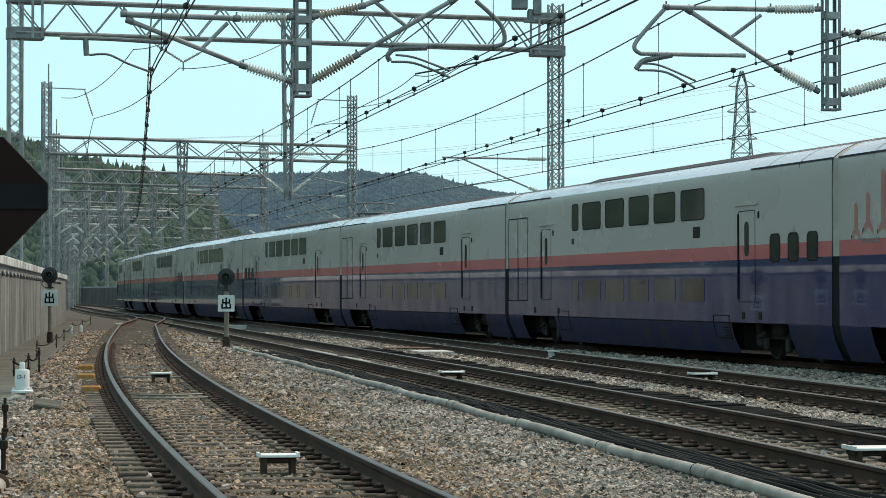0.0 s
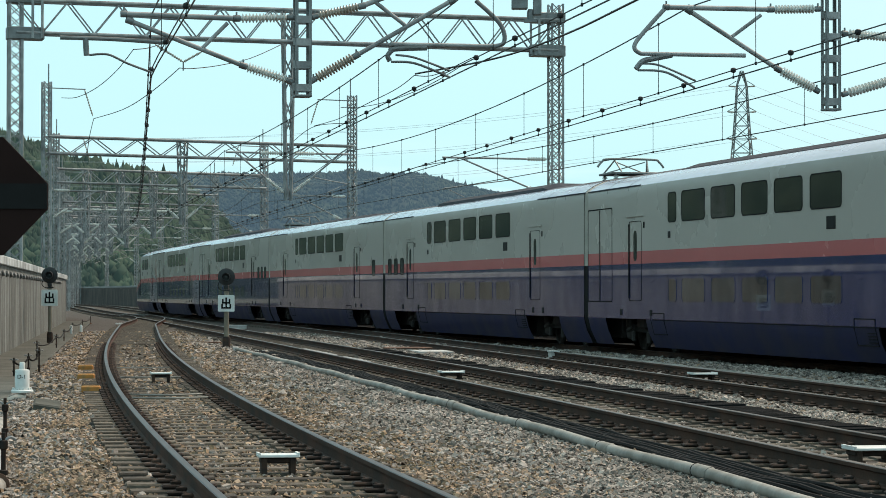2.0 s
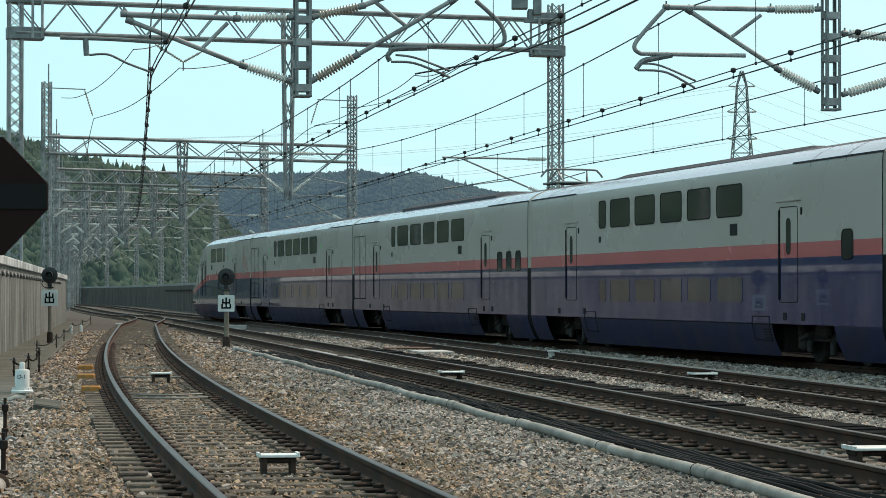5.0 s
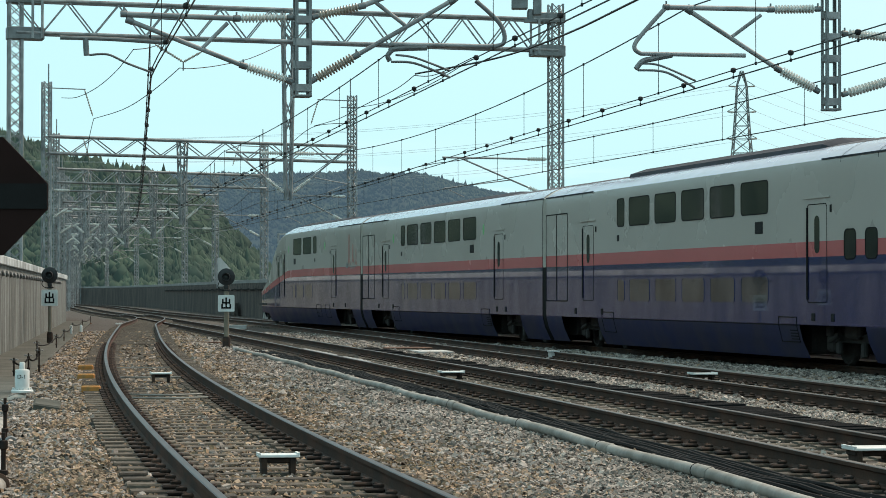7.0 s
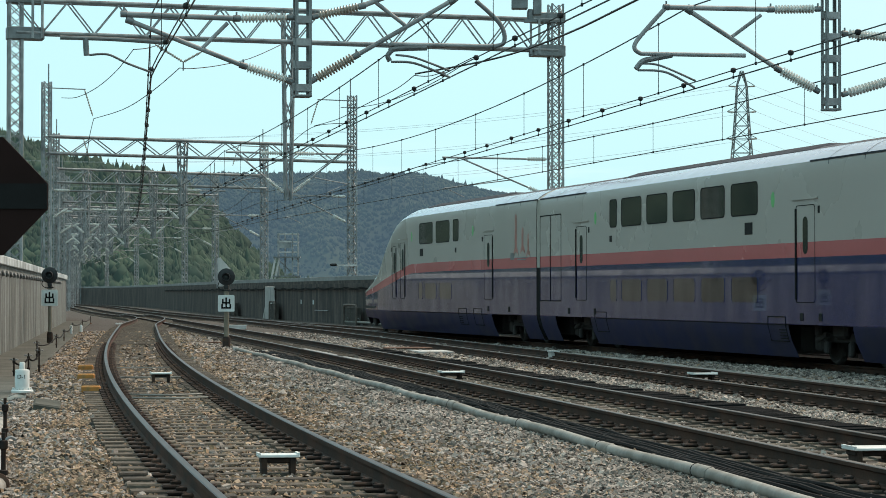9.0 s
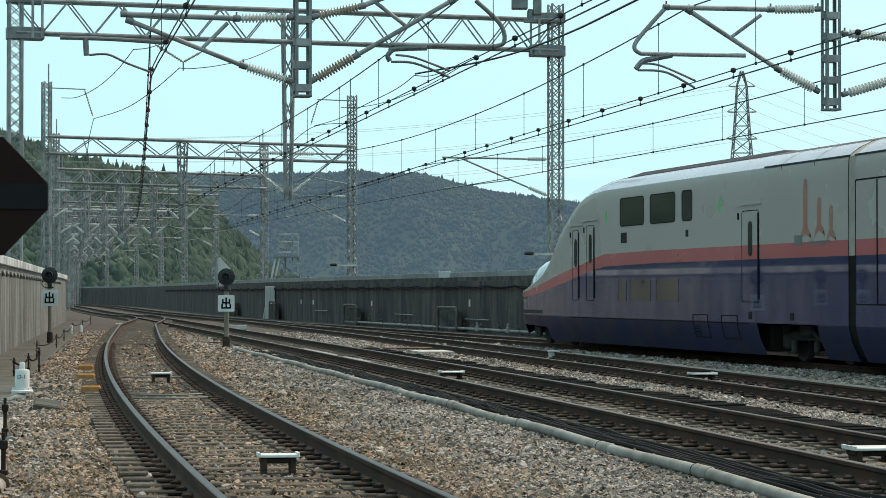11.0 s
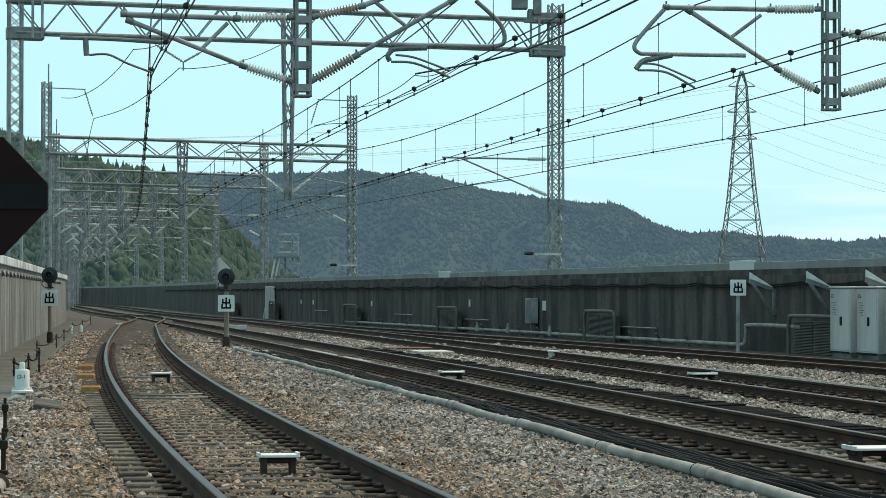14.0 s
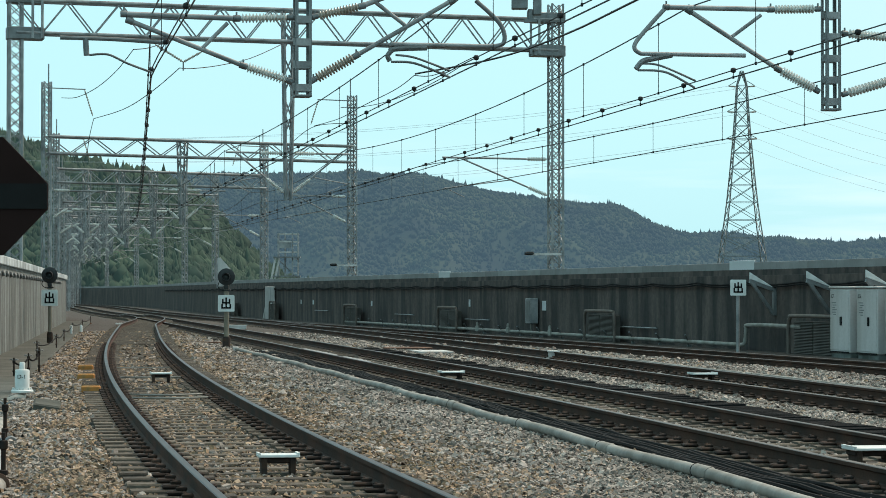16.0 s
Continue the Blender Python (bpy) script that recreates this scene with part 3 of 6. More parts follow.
FLAT = (0.18, 2, 4, 6, 8, 10, 12.5, 15, 17, 19, 21, 23, 24.82)


def dress_car(car, kind, nose=False):
    """Doors, windows and fittings; kind names what fills the two ends."""
    for side in (-1, 1):
        if not nose:
            uppers = [(6.83, 7.41), (7.82, 9.42), (9.86, 11.40), (11.84, 13.38), (13.80, 15.36), (15.79, 17.40)]
            doors = [(3.77, 4.75, 1), (19.6, 20.6, 1)]
        else:
            uppers = [(9.25, 9.95), (10.45, 12.3), (12.8, 14.7)]
            doors = [(5.0, 6.0, 1), (16.95, 17.65, 1), (18.36, 18.92, 1)]
        for i, (a, b) in enumerate(uppers):
            add_window(car, side, a, b, 3.16, 3.85, WINDOW, 0.1)
        lowers = [(a, b) for a, b in uppers] if not nose else [(10.2, 11.85), (12.28, 13.9), (14.2, 14.87)]
        for a, b in lowers:
            add_window(car, side, a, b, 1.26, 1.81, WINDOW_LOW, 0.1)
        for a, b, fl in doors:
            add_door(car, side, a, b, 1.28, 3.24 if a < 18 or not nose else 3.14, fl)
        if "r" in kind:
            for a in (0.95, 1.95, 2.95):
                add_window(car, side, a - 0.28, a + 0.28, 2.13, 2.70, WINDOW, 0.12)
        if "f" in kind:
            for a in (21.77, 22.79, 23.82):
                add_window(car, side, a - 0.28, a + 0.28, 2.13, 2.70, WINDOW, 0.12)
        if "s" in kind:
            add_window(car, side, 22.9, 23.45, 2.13, 2.70, WINDOW, 0.12)
        if "p" in kind:
            frame_ring = shared(("panel_ring", side), lambda: ring_shape(rounded(-0.03, 2.13, -0.03, 2.40, 0.06), rounded(0, 2.1, 0, 2.37, 0.05), side, 0.006).mesh("equipment_door", RUBBER))
            ob = part("equipment_door", frame_ring, None, car, at=Matrix.Translation((0.2, 0, 1.26)))
            mid = shared(("panel_mid", side), lambda: Shape().box((1.05, side * (HALF + 0.002), 1.18), (0.035, 0.02, 2.36)).mesh("door_seam", RUBBER))
            part("door_seam", mid, None, ob)
        # small black outlets and the destination display
        disp = shared(("display", side), lambda: Shape().box((0, side * (HALF + 0.001), 0), (0.46, 0.02, 0.26), bevel=0.008).mesh("display", BLACK))
        part("display", disp, None, car, at=Matrix.Translation((16.87 if not nose else 14.4, 0, 2.86)))
        dot = shared(("outlet", side), lambda: Shape().box((0, side * (HALF + 0.001), 0), (0.18, 0.02, 0.16), bevel=0.008).mesh("outlet", BLACK))
        for x in ((6.9,) if not nose else (9.6,)):
            part("outlet", dot, None, car, at=Matrix.Translation((x, 0, 2.86)))
        for x in (3.1, 5.5, 19.9, 20.9) if not nose else (3.1, 5.5):
            part("outlet", dot, None, car, at=Matrix.Translation((x, 0, 0.98)))
        # longitudinal skirt seam and hatches
        seam = shared(("seam", side, nose), lambda: Shape().box((12.4, side * (HALF - 0.008), 0.81), (13.6, 0.03, 0.024)).mesh("skirt_seam", RUBBER))
        part("skirt_seam", seam, None, car)
        for x in (18.0, 5.5) if not nose else (6.3, 8.2):
            hatch = part("hatch", shared(("hatch", side), lambda: hatch_shape(side).mesh("hatch", RUBBER)), None, car, at=Matrix.Translation((x, 0, 0)))
            if x in (18.0, 8.2):
                grille = shared(("grille", side), lambda: grille_shape(side).mesh("grille", RUBBER))
                part("grille", grille, None, hatch)
        for x in (1.9, 3.7, 21.3, 23.1) if not nose else (1.9, 3.7):
            if side > 0:
                part("roof_seam", shared("roof_seam", roof_seam), None, car, at=Matrix.Translation((x, 0, 0)))
        gutter = shared(("gutter", side), lambda: Shape().box((0, side * 1.672, 4.135), (4.5, 0.04, 0.035)).mesh("roof_gutter", ROOF_DARK))
        part("roof_gutter", gutter, None, car, at=Matrix.Translation((2.4, 0, 0)))
        if not nose:
            part("roof_gutter", gutter, None, car, at=Matrix.Translation((22.6, 0, 0)))


def roof_seam():
    """A thin joint line over the roof."""
    s = Shape()
    ring = [(w, z) for w, z, _ in SECTION[11:]]
    ring = ring + [(-w, z) for w, z in reversed(ring[:-1])]
    for x in (-0.014, 0.014):
        s.v += [(x, w * 1.001, z + 0.005) for w, z in ring]
    n = len(ring)
    for k in range(n - 1):
        s.f.append((k, k + 1, n + k + 1, n + k))
        s.m.append(0)
    return s.mesh("roof_seam", ROOF_DARK)


def roof_fairing(x0, x1, up=0.0):
    """A long low equipment cover along the middle of the roof."""
    s = Shape()
    out = [(-1.20, 4.38), (-1.13, 4.46 + up), (-0.7, 4.60 + up), (0.7, 4.60 + up), (1.13, 4.46 + up), (1.20, 4.38)]
    small = [(a * 0.86, z - 0.14) for a, z in out]
    st = [(x0, small), (x0 + 0.6, out), (x1 - 0.6, out), (x1, small)]
    for x, o in st:
        s.v += [(x, a, z) for a, z in o]
    for i in range(3):
        for k in range(5):
            s.f.append((i * 6 + k, i * 6 + 6 + k, i * 6 + 7 + k, i * 6 + k + 1))
            s.m.append(0)
    s.f.append((0, 1, 2, 3, 4, 5))
    s.f.append((23, 22, 21, 20, 19, 18))
    s.m += [0, 0]
    return s.mesh("roof_fairing", ROOF_DARK)


def under_shape(end):
    """Underfloor equipment between the bogies, and the floor over them."""
    s = Shape().box((12.1, 0, 0.5), (13.4, 2.5, 0.6), bevel=0.05).box((0.95, 0, 0.55), (1.3, 2.4, 0.5)).box((end - 0.9, 0, 0.55), (1.6, 2.0, 0.5))
    return s.box((end / 2, 0, 0.93), (end - 0.3, 3.2, 0.1))


def middle_car(kind, label, tall=False):
    car = thing("train_car", label, "train car", "cars of the double-deck train")
    body = shared("body", lambda: car_body([(x, 1, 4.62, 0) for x in FLAT], [(1.75, 5.1, 3), (19.15, 22.5, 3)]).mesh("body", PAINTS, True, 20))
    part("body", body, None, car)
    part("roof_fairing", shared(("fairing", tall), lambda: roof_fairing(5.6, 19.6, 0.07 if tall else 0.0)), None, car, "dark roof equipment fairing")
    add_hood(car)
    floor = shared("underfloor", lambda: under_shape(24.82).mesh("underfloor", UNDER))
    part("underfloor", floor, None, car)
    add_bogie(car, 3.42)
    add_bogie(car, 20.82)
    dress_car(car, kind)
    return car


def add_hood(car):
    hood = shared("hood", lambda: body_shape([(-0.20, 0.985, 4.59, 0.1), (-0.185, 0.999, 4.615, 0.1), (0.185, 0.999, 4.615, 0.1), (0.20, 0.985, 4.59, 0.1)]).mesh("gangway_hood", [HOOD, HOOD, RUBBER, HOOD, RUBBER, HOOD, RUBBER]))
    part("gangway_hood", hood, None, car, "tan rubber hood over the gangway")


# the nose: along the car, width, roof height, lift of the skirt
NOSE_FORM = [(0.18, 1, 4.62, 0), (4, 1, 4.62, 0), (8, 1, 4.62, 0), (12, 1, 4.62, 0), (16.0, 1, 4.62, 0), (17.1, 1, 4.60, 0), (17.8, 1, 4.52, 0), (18.4, 1, 4.37, 0), (19.05, 1, 4.07, 0), (19.55, 0.998, 3.79, 0), (19.95, 0.995, 3.55, 0), (20.35, 0.99, 3.29, 0), (20.7, 0.985, 3.02, 0), (21.05, 0.978, 2.75, 0),
             (21.4, 0.97, 2.50, 0), (22.1, 0.95, 2.15, 0.02), (23.0, 0.925, 1.90, 0.04), (24.0, 0.89, 1.69, 0.06), (24.6, 0.86, 1.60, 0.08), (25.0, 0.83, 1.57, 0.10), (25.4, 0.78, 1.51, 0.11), (25.7, 0.72, 1.47, 0.13), (26.0, 0.61, 1.42, 0.16), (26.35, 0.50, 1.36, 0.19), (26.6, 0.28, 1.26, 0.24)]
RED_LOW = ((15.3, 16.5, 17.4, 18.6, 20.0, 22.4, 24.4, 25.2, 26.35), (2.19, 2.12, 2.04, 1.88, 1.72, 1.48, 1.36, 1.31, 1.18))
RED_HIGH = ((15.3, 16.3, 17.0, 17.8, 19.0, 20.0, 21.8, 23.0, 24.4, 25.2, 26.35), (2.50, 2.46, 2.38, 2.26, 2.13, 2.01, 1.79, 1.65, 1.52, 1.46, 1.24))
NOSE = [(*q, float(np.interp(q[0], *RED_LOW)), float(np.interp(q[0], *RED_HIGH))) for q in NOSE_FORM]


def end_car(label):
    car = thing("train_end_car", label, "train car", "cars of the double-deck train")
    part("body", car_body(NOSE, [(1.75, 5.1, 3), (22.0, 25.7, 1)]).mesh("body", PAINTS, True, 20), None, car)
    s = Shape()
    st = [(20.9, 0.50, 2.80), (21.6, 0.85, 2.58), (22.4, 1.05, 2.48), (23.4, 1.15, 2.51), (24.4, 1.18, 2.54), (25.2, 1.12, 2.51), (25.75, 1.03, 2.36), (26.1, 0.90, 2.10), (26.3, 0.72, 1.78), (26.45, 0.42, 1.42)]
    for x, w, z in st:
        s.v += [(x, w * math.copysign(abs(math.cos(a)) ** 0.8, math.cos(a)), 1.25 + (z - 1.25) * max(0.0, math.sin(a)) ** 0.8) for a in [math.pi * k / 12 for k in range(13)]]
    for i in range(len(st) - 1):
        for k in range(12):
            s.f.append((i * 13 + k, i * 13 + k + 1, i * 13 + 14 + k, i * 13 + 13 + k))
            s.m.append(1 if i in (4, 5, 6) and 1 <= k <= 10 else 0)
    part("cab_canopy", s.mesh("cab_canopy", [TRAIN_ROOF, WINDOW], True), None, car, "glazed driving cab bulge")
    part("roof_fairing", shared("fairing_end", lambda: roof_fairing(5.4, 16.4)), None, car, "dark roof equipment fairing")
    part("underfloor", under_shape(24.6).mesh("underfloor", UNDER), None, car)
    add_bogie(car, 3.42)
    add_bogie(car, 23.1)
    dress_car(car, "", True)
    return car


CARS = []


def build_train():
    """Front first: s0 is where each car's rear joint stands at the start."""
    front = end_car("front car with long sloping nose, grey above violet blue, red stripe")
    tail = end_car("tail car with long sloping nose, grey above violet blue, red stripe")
    add_hood(front)
    joint = 1.62
    base = "grey and violet-blue double-deck car, red stripe"
    CARS.append((front, joint, 1, True))
    for i, (kind, extra) in enumerate((("pf", ", three small end windows"), ("p", ", wide equipment door"), ("r", ", three small rear windows"), ("s", ", one small end window"), ("pf", ", three small end windows"), ("p", ", wide equipment door"))):
        car = middle_car(kind, base + extra, i in (2, 4))
        CARS.append((car, joint + CAR * (i + 1), 1, False))
    CARS.append((tail, joint + CAR * 6, -1, True))


def car_pose(s_rear, way, t):
    """Pose of a car: its x axis points from the joint along the train, way 1 towards the head of the train."""
    s0 = s_rear - TRIP(t)
    if way > 0:
        a, b = loop_at(s0 - 3.55), loop_at(s0 - 21.45)
    else:
        a, b = loop_at(s0 + 3.55), loop_at(s0 + 22.9)
    d = (b - a).normalized()
    o = a - d * 3.55
    return Matrix.Translation((o.x, o.y, -0.04)) @ Matrix.Rotation(math.atan2(d.y, d.x), 4, "Z")


def motions():
    times = [i * 0.5 for i in range(33)]
    for car, s_rear, way, _ in CARS:
        walk(car, [(t, car_pose(s_rear, way, t)) for t in times])


# ---- overhead line structures ----
def lattice(s, a, b, w0, w1, n, leg=0.05, lace=0.03, frame3=None, mi=0, cross=False):
    """Four corner legs from a to b with zigzag lacing on all sides; frame3 turns the section."""
    a, b = Vector(a), Vector(b)
    m3 = frame3 or Matrix.Identity(3)
    corners = [m3 @ Vector(q) for q in ((-1, -1, 0), (1, -1, 0), (1, 1, 0), (-1, 1, 0))]

    def at(k, u):
        return a.lerp(b, u) + corners[k % 4] * (w0 + (w1 - w0) * u) / 2
    for k in range(4):
        s.bar(at(k, 0), at(k, 1), leg, mi=mi)
    for k in range(4):
        for i in range(n):
            u, v = i / n, (i + 1) / n
            p, q = (k, k + 1) if i % 2 else (k + 1, k)
            s.bar(at(p, u), at(q, v), lace, lace, mi=mi)
            if cross and k % 2 == 0:
                s.bar(at(q, u), at(p, v), lace, lace, mi=mi)
    return s


def insulator(s, a, b, r=0.085, n=12, sheds=11, mi=0):
    """A ribbed rod from a to b."""
    a, b = Vector(a), Vector(b)
    L = (b - a).length
    prof = [(r * 0.42, 0), (r * 0.42, L * 0.04)]
    for i in range(sheds):
        z = L * (0.06 + 0.88 * i / sheds)
        dz = L * 0.88 / sheds
        prof += [(r * 0.5, z), (r, z + dz * 0.35), (r * 0.95, z + dz * 0.5), (r * 0.5, z + dz * 0.7)]
    prof += [(r * 0.42, L * 0.96), (r * 0.42, L)]
    return s.lathe(prof, a, b - a, n, mi)


def build_mast(parent, base, top, width, frame3, n):
    m = part("mast", lattice(Shape(), base, top, width, width, n, 0.085, 0.034, frame3, cross=True), STEEL, parent)
    return m


def add_cantilever(parent, root_hi, root_lo, reach, drop, up, steady=True, scale=1.0, mat_ins=None):
    """A hinged arm: level tube and stay from a column out over a track, both on insulators; reach is a vector."""
    hi, lo = Vector(root_hi), Vector(root_lo)
    r = Vector(reach)
    L = r.length
    u = r.normalized()
    ins = Shape()
    top_in = hi + u * 0.95 * scale
    knee = hi + r + Vector((0, 0, up))
    stay_dir = (hi + u * L * 0.86 + Vector((0, 0, up * 0.86)) - lo)
    stay_in = lo + stay_dir.normalized() * 0.95 * scale
    arm = part("cantilever", Shape().tube([top_in, hi + u * L * 0.86 + Vector((0, 0, up * 0.86)), knee], 0.038 * scale, 8).tube([stay_in, hi + u * L * 0.84 + Vector((0, 0, up * 0.84 + 0.0))], 0.034 * scale, 8), STEEL, parent, smooth=True)
    insulator(ins, hi + u * 0.08, top_in)
    part("insulator", ins, mat_ins or PORCELAIN, arm, "ribbed white insulator", True)
    ins2 = insulator(Shape(), lo + stay_dir.normalized() * 0.08, stay_in)
    part("insulator", ins2, mat_ins or PORCELAIN, arm, "ribbed white insulator", True)
    if steady:
        mid = hi + u * L * 0.35
        tail = hi + r + Vector((0, 0, drop))
        s = Shape()
        base = lo + stay_dir * 0.42
        s.tube([base, tail - u * 0.05], 0.024 * scale, 6)
        end = tail - u * 0.9
        s.tube([tail, tail - u * 0.3 + Vector((0, 0, -0.07)), end + Vector((0, 0, -0.34))], 0.018 * scale, 6)
        s.tube([tail + Vector((0, 0, 0.0)), tail + Vector((0, 0, -0.14))], 0.03 * scale, 6)
        part("steady_arm", s, STEEL, arm, smooth=True)
    return arm


def across_at(line, y):
    d = Vector((line(y + 0.5) - line(y - 0.5), 1.0, 0)).normalized()
    return d, Vector((d.y, -d.x, 0))


def build_gantry(y, far_off=5.15, low=8.45, high=9.3, mast_top=12.05, left=None, columns=(), bays=14, width=0.62):
    """A portal over all tracks: two lattice masts outside the walls and a lattice beam between them."""
    d, across = across_at(line_loop, y)
    p = Vector((line_loop(y), y, 0)) + across * far_off
    q = Vector((left[0], left[1], 0))
    u = (p - q).normalized()
    m3 = Matrix((u, Vector((-u.y, u.x, 0)), (0, 0, 1))).transposed()
    g = thing("catenary_gantry", "galvanised lattice steel portal carrying the overhead line", "gantry", "overhead line portals")
    build_mast(g, p + Vector((0, 0, -0.36)), p + Vector((0, 0, mast_top)), width, m3, 32)
    build_mast(g, q + Vector((0, 0, -0.36)), q + Vector((0, 0, mast_top)), width, m3, 32)
    half = Vector((-u.y, u.x, 0)) * 0.28
    for z, name in ((low, "lower_chord"), (high, "upper_chord")):
        for k in (-1, 1):
            part(name, Shape().tube([q + half * k + Vector((0, 0, z)), p + half * k + Vector((0, 0, z))], 0.065, 8), STEEL, g, smooth=True)
    for k in (-1, 1):
        for i in range(bays):
            a = q.lerp(p, i / bays) + half * k
            b = q.lerp(p, (i + 1) / bays) + half * k
            za, zb = (low, high) if i % 2 else (high, low)
            part("brace", Shape().bar(a + Vector((0, 0, za)), b + Vector((0, 0, zb)), 0.06, 0.045), STEEL, g)
    s = Shape()
    for e in (p, q):
        s.box(e + Vector((0, 0, (low + high) / 2)), (0.7, 0.7, high - low + 0.3), 0, m3, bevel=0.02)
    for cx in columns:
        a = q + (p - q) * ((cx - q.x) / (p.x - q.x))
        col = Shape()
        lattice(col, a + Vector((0, 0, high)), a + Vector((0, 0, 4.95)), 0.42, 0.20, 9, 0.07, 0.05, m3)
        part("drop_column", col, STEEL, g)
        for k in (-1, 1):
            arm_at = a + u * k * 0.12
            add_cantilever(g, arm_at + Vector((0, 0, 6.75)), arm_at + Vector((0, 0, 5.2)), u * k * 2.3, -1.15, 0.0)
    return g, p, q, u


def build_gantries():
    g = build_gantry(92.0, far_off=6.22, low=11.0, high=12.2, mast_top=12.85, left=(-15.75, 87), columns=(-5.9,), bays=22, width=0.46)
    m3 = Matrix((g[3], Vector((-g[3].y, g[3].x, 0)), (0, 0, 1))).transposed()
    for end, k in ((g[2], 1), (g[1], -1)):
        for z, high in ((10.98, 0.46), (12.28, 0.40)):
            part("gusset_box", Shape().box(end + g[3] * k * 0.36 + Vector((0, 0, z)), (1.35, 0.62, high), 0, m3, 0.03), STEEL_DARK, g[0], "grey bolted gusset box")
        for dx in (0.7, 1.05):
            part("stiffener", Shape().bar(end + g[3] * k * dx + Vector((0, -0.34, 10.8)), end + g[3] * k * dx + Vector((0, -0.34, 12.3)), 0.09), STEEL, g[0])
    # two brown strings in a V under the beam, and the drop below them
    eye_at = Vector((-9.67, 88.0, 10.02))
    for dx, dz in ((-1.05, 0.66), (0.68, 0.38)):
        part("insulator_string", insulator(Shape(), eye_at, eye_at + Vector((dx, 0, dz)), 0.055, 8, 12), PORCELAIN_BROWN, g[0], smooth=True)
    part("link", Shape().bar(eye_at, eye_at + Vector((0, 0, -0.32)), 0.05), STEEL_DARK, g[0])
    arm_root = g[1] - g[3] * 0.3
    add_cantilever(g[0], arm_root + Vector((0, 0, 6.7)), arm_root + Vector((0, 0, 5.25)), g[3] * -4.4, -1.2, 0.0)
    ys = [126, 158, 190, 223, 256, 289, 322, 350]
    lefts = [(-19.95, 119), (-24.6, 150), (-29.4, 182), (-34.2, 215), (-39.0, 248), (-43.9, 281), (-48.6, 314), (-52.5, 342)]
    for i, (y, left) in enumerate(zip(ys, lefts)):
        cols = (-13.5,) if i == 0 else tuple(left[0] * (1 - k) + line_loop(y) * k for k in (0.24, 0.5, 0.76))
        g = build_gantry(y, left=left, mast_top=12.05 - 0.5 * (i % 3), columns=cols if i < 6 else (), width=0.36)
        root = g[1] - g[3] * 0.3
        add_cantilever(g[0], root + Vector((0, 0, 6.6)), root + Vector((0, 0, 5.2)), g[3] * -3.6, -1.15, 0.0)
        if i < 3:
            for e, k in ((g[1], -1), (g[2], 1)):
                top = e + Vector((0, 0, 11.75 - 0.5 * (i % 3)))
                br = part("feeder_bracket", Shape().bar(top, top + g[3] * k * 2.05, 0.07, 0.05).bar(top + g[3] * k * 0.1 + Vector((0, 0, 0.0)), top + g[3] * k * 0.1 + Vector((0, 0, 1.2)), 0.06), STEEL, g[0])
                part("insulator_string", insulator(Shape(), top + g[3] * k * 2.0, top + g[3] * k * 2.45 + Vector((0, 0, -1.35)), 0.05, 8, 9), PORCELAIN_BROWN, br, smooth=True)
        root = g[2] + g[3] * 0.3
        add_cantilever(g[0], root + Vector((0, 0, 6.6)), root + Vector((0, 0, 5.2)), g[3] * 2.8, -1.15, 0.0)


# ---- hills ----
def build_hill(name, label, height, x0, x1, y0, y1, nx, ny, base, rough, trees, size, mat, seed, grain=12):
    """Wooded ground: a height field with single tree crowns standing on it."""
    rnd = random.Random(seed)
    s = Shape()

    def z_at(x, y):
        h = height(x, y)
        return base + h + rough * min(1, h / (rough * 4 + 1)) * noise.fractal((x / (rough * grain), y / (rough * grain), seed), 1.0, 2.0, 4)
    verts = [(x0 + (x1 - x0) * i / nx, y0 + (y1 - y0) * j / ny) for j in range(ny + 1) for i in range(nx + 1)]
    s.add([(x, y, z_at(x, y)) for x, y in verts], [(j * (nx + 1) + i, j * (nx + 1) + i + 1, (j + 1) * (nx + 1) + i + 1, (j + 1) * (nx + 1) + i) for j in range(ny) for i in range(nx)])
    for _ in range(trees):
        x, y = rnd.uniform(x0, x1), rnd.uniform(y0, y1)
        z = z_at(x, y)
        if z < base + 1.5:
            continue
        k = size * rnd.uniform(0.55, 1.3)
        if rnd.random() < 0.03:
            k *= 1.6
        conifer = rnd.random() < 0.35 + 0.5 * noise.noise((x / (size * 9), y / (size * 9), 3))
        n = 4
        r = k * (0.22 if conifer else 0.46)
        k = k if conifer else k * 0.75
        a0 = rnd.uniform(0, 6)
        rings = ((0.9, 0.0), (0.95, 0.25), (0.5, 0.62)) if conifer else ((0.8, 0.0), (1.05, 0.35), (0.7, 0.68))
        vs = []
        for rr, zz in rings:
            for q in range(n):
                a = a0 + 2 * math.pi * q / n + rnd.uniform(-0.3, 0.3)
                j = rnd.uniform(0.7, 1.3)
                vs.append((x + r * rr * j * math.cos(a), y + r * rr * j * math.sin(a), z - 0.1 * k + zz * k * rnd.uniform(0.9, 1.1)))
        vs.append((x, y, z + k * 0.95))
        fs = [(i * n + q, i * n + (q + 1) % n, i * n + n + (q + 1) % n, i * n + n + q) for i in range(2) for q in range(n)]
        fs += [(8 + q, 8 + (q + 1) % n, 12) for q in range(n)]
        s.add(vs, fs)
    tagged(part(name, s.mesh(name, mat, True, 180), None), label, "forest", kind="stuff")


CREST_X = (-720, -380, -250, -110, -25, 4, 33, 68, 119, 176, 212, 236, 250, 289, 309, 337, 357, 410, 458, 511, 530, 561, 720)
CREST_Z = (148, 146, 147, 148, 146, 140, 131, 123, 118, 110, 107, 98, 89, 76, 72, 73, 71, 65, 62, 62, 66, 64, 63)


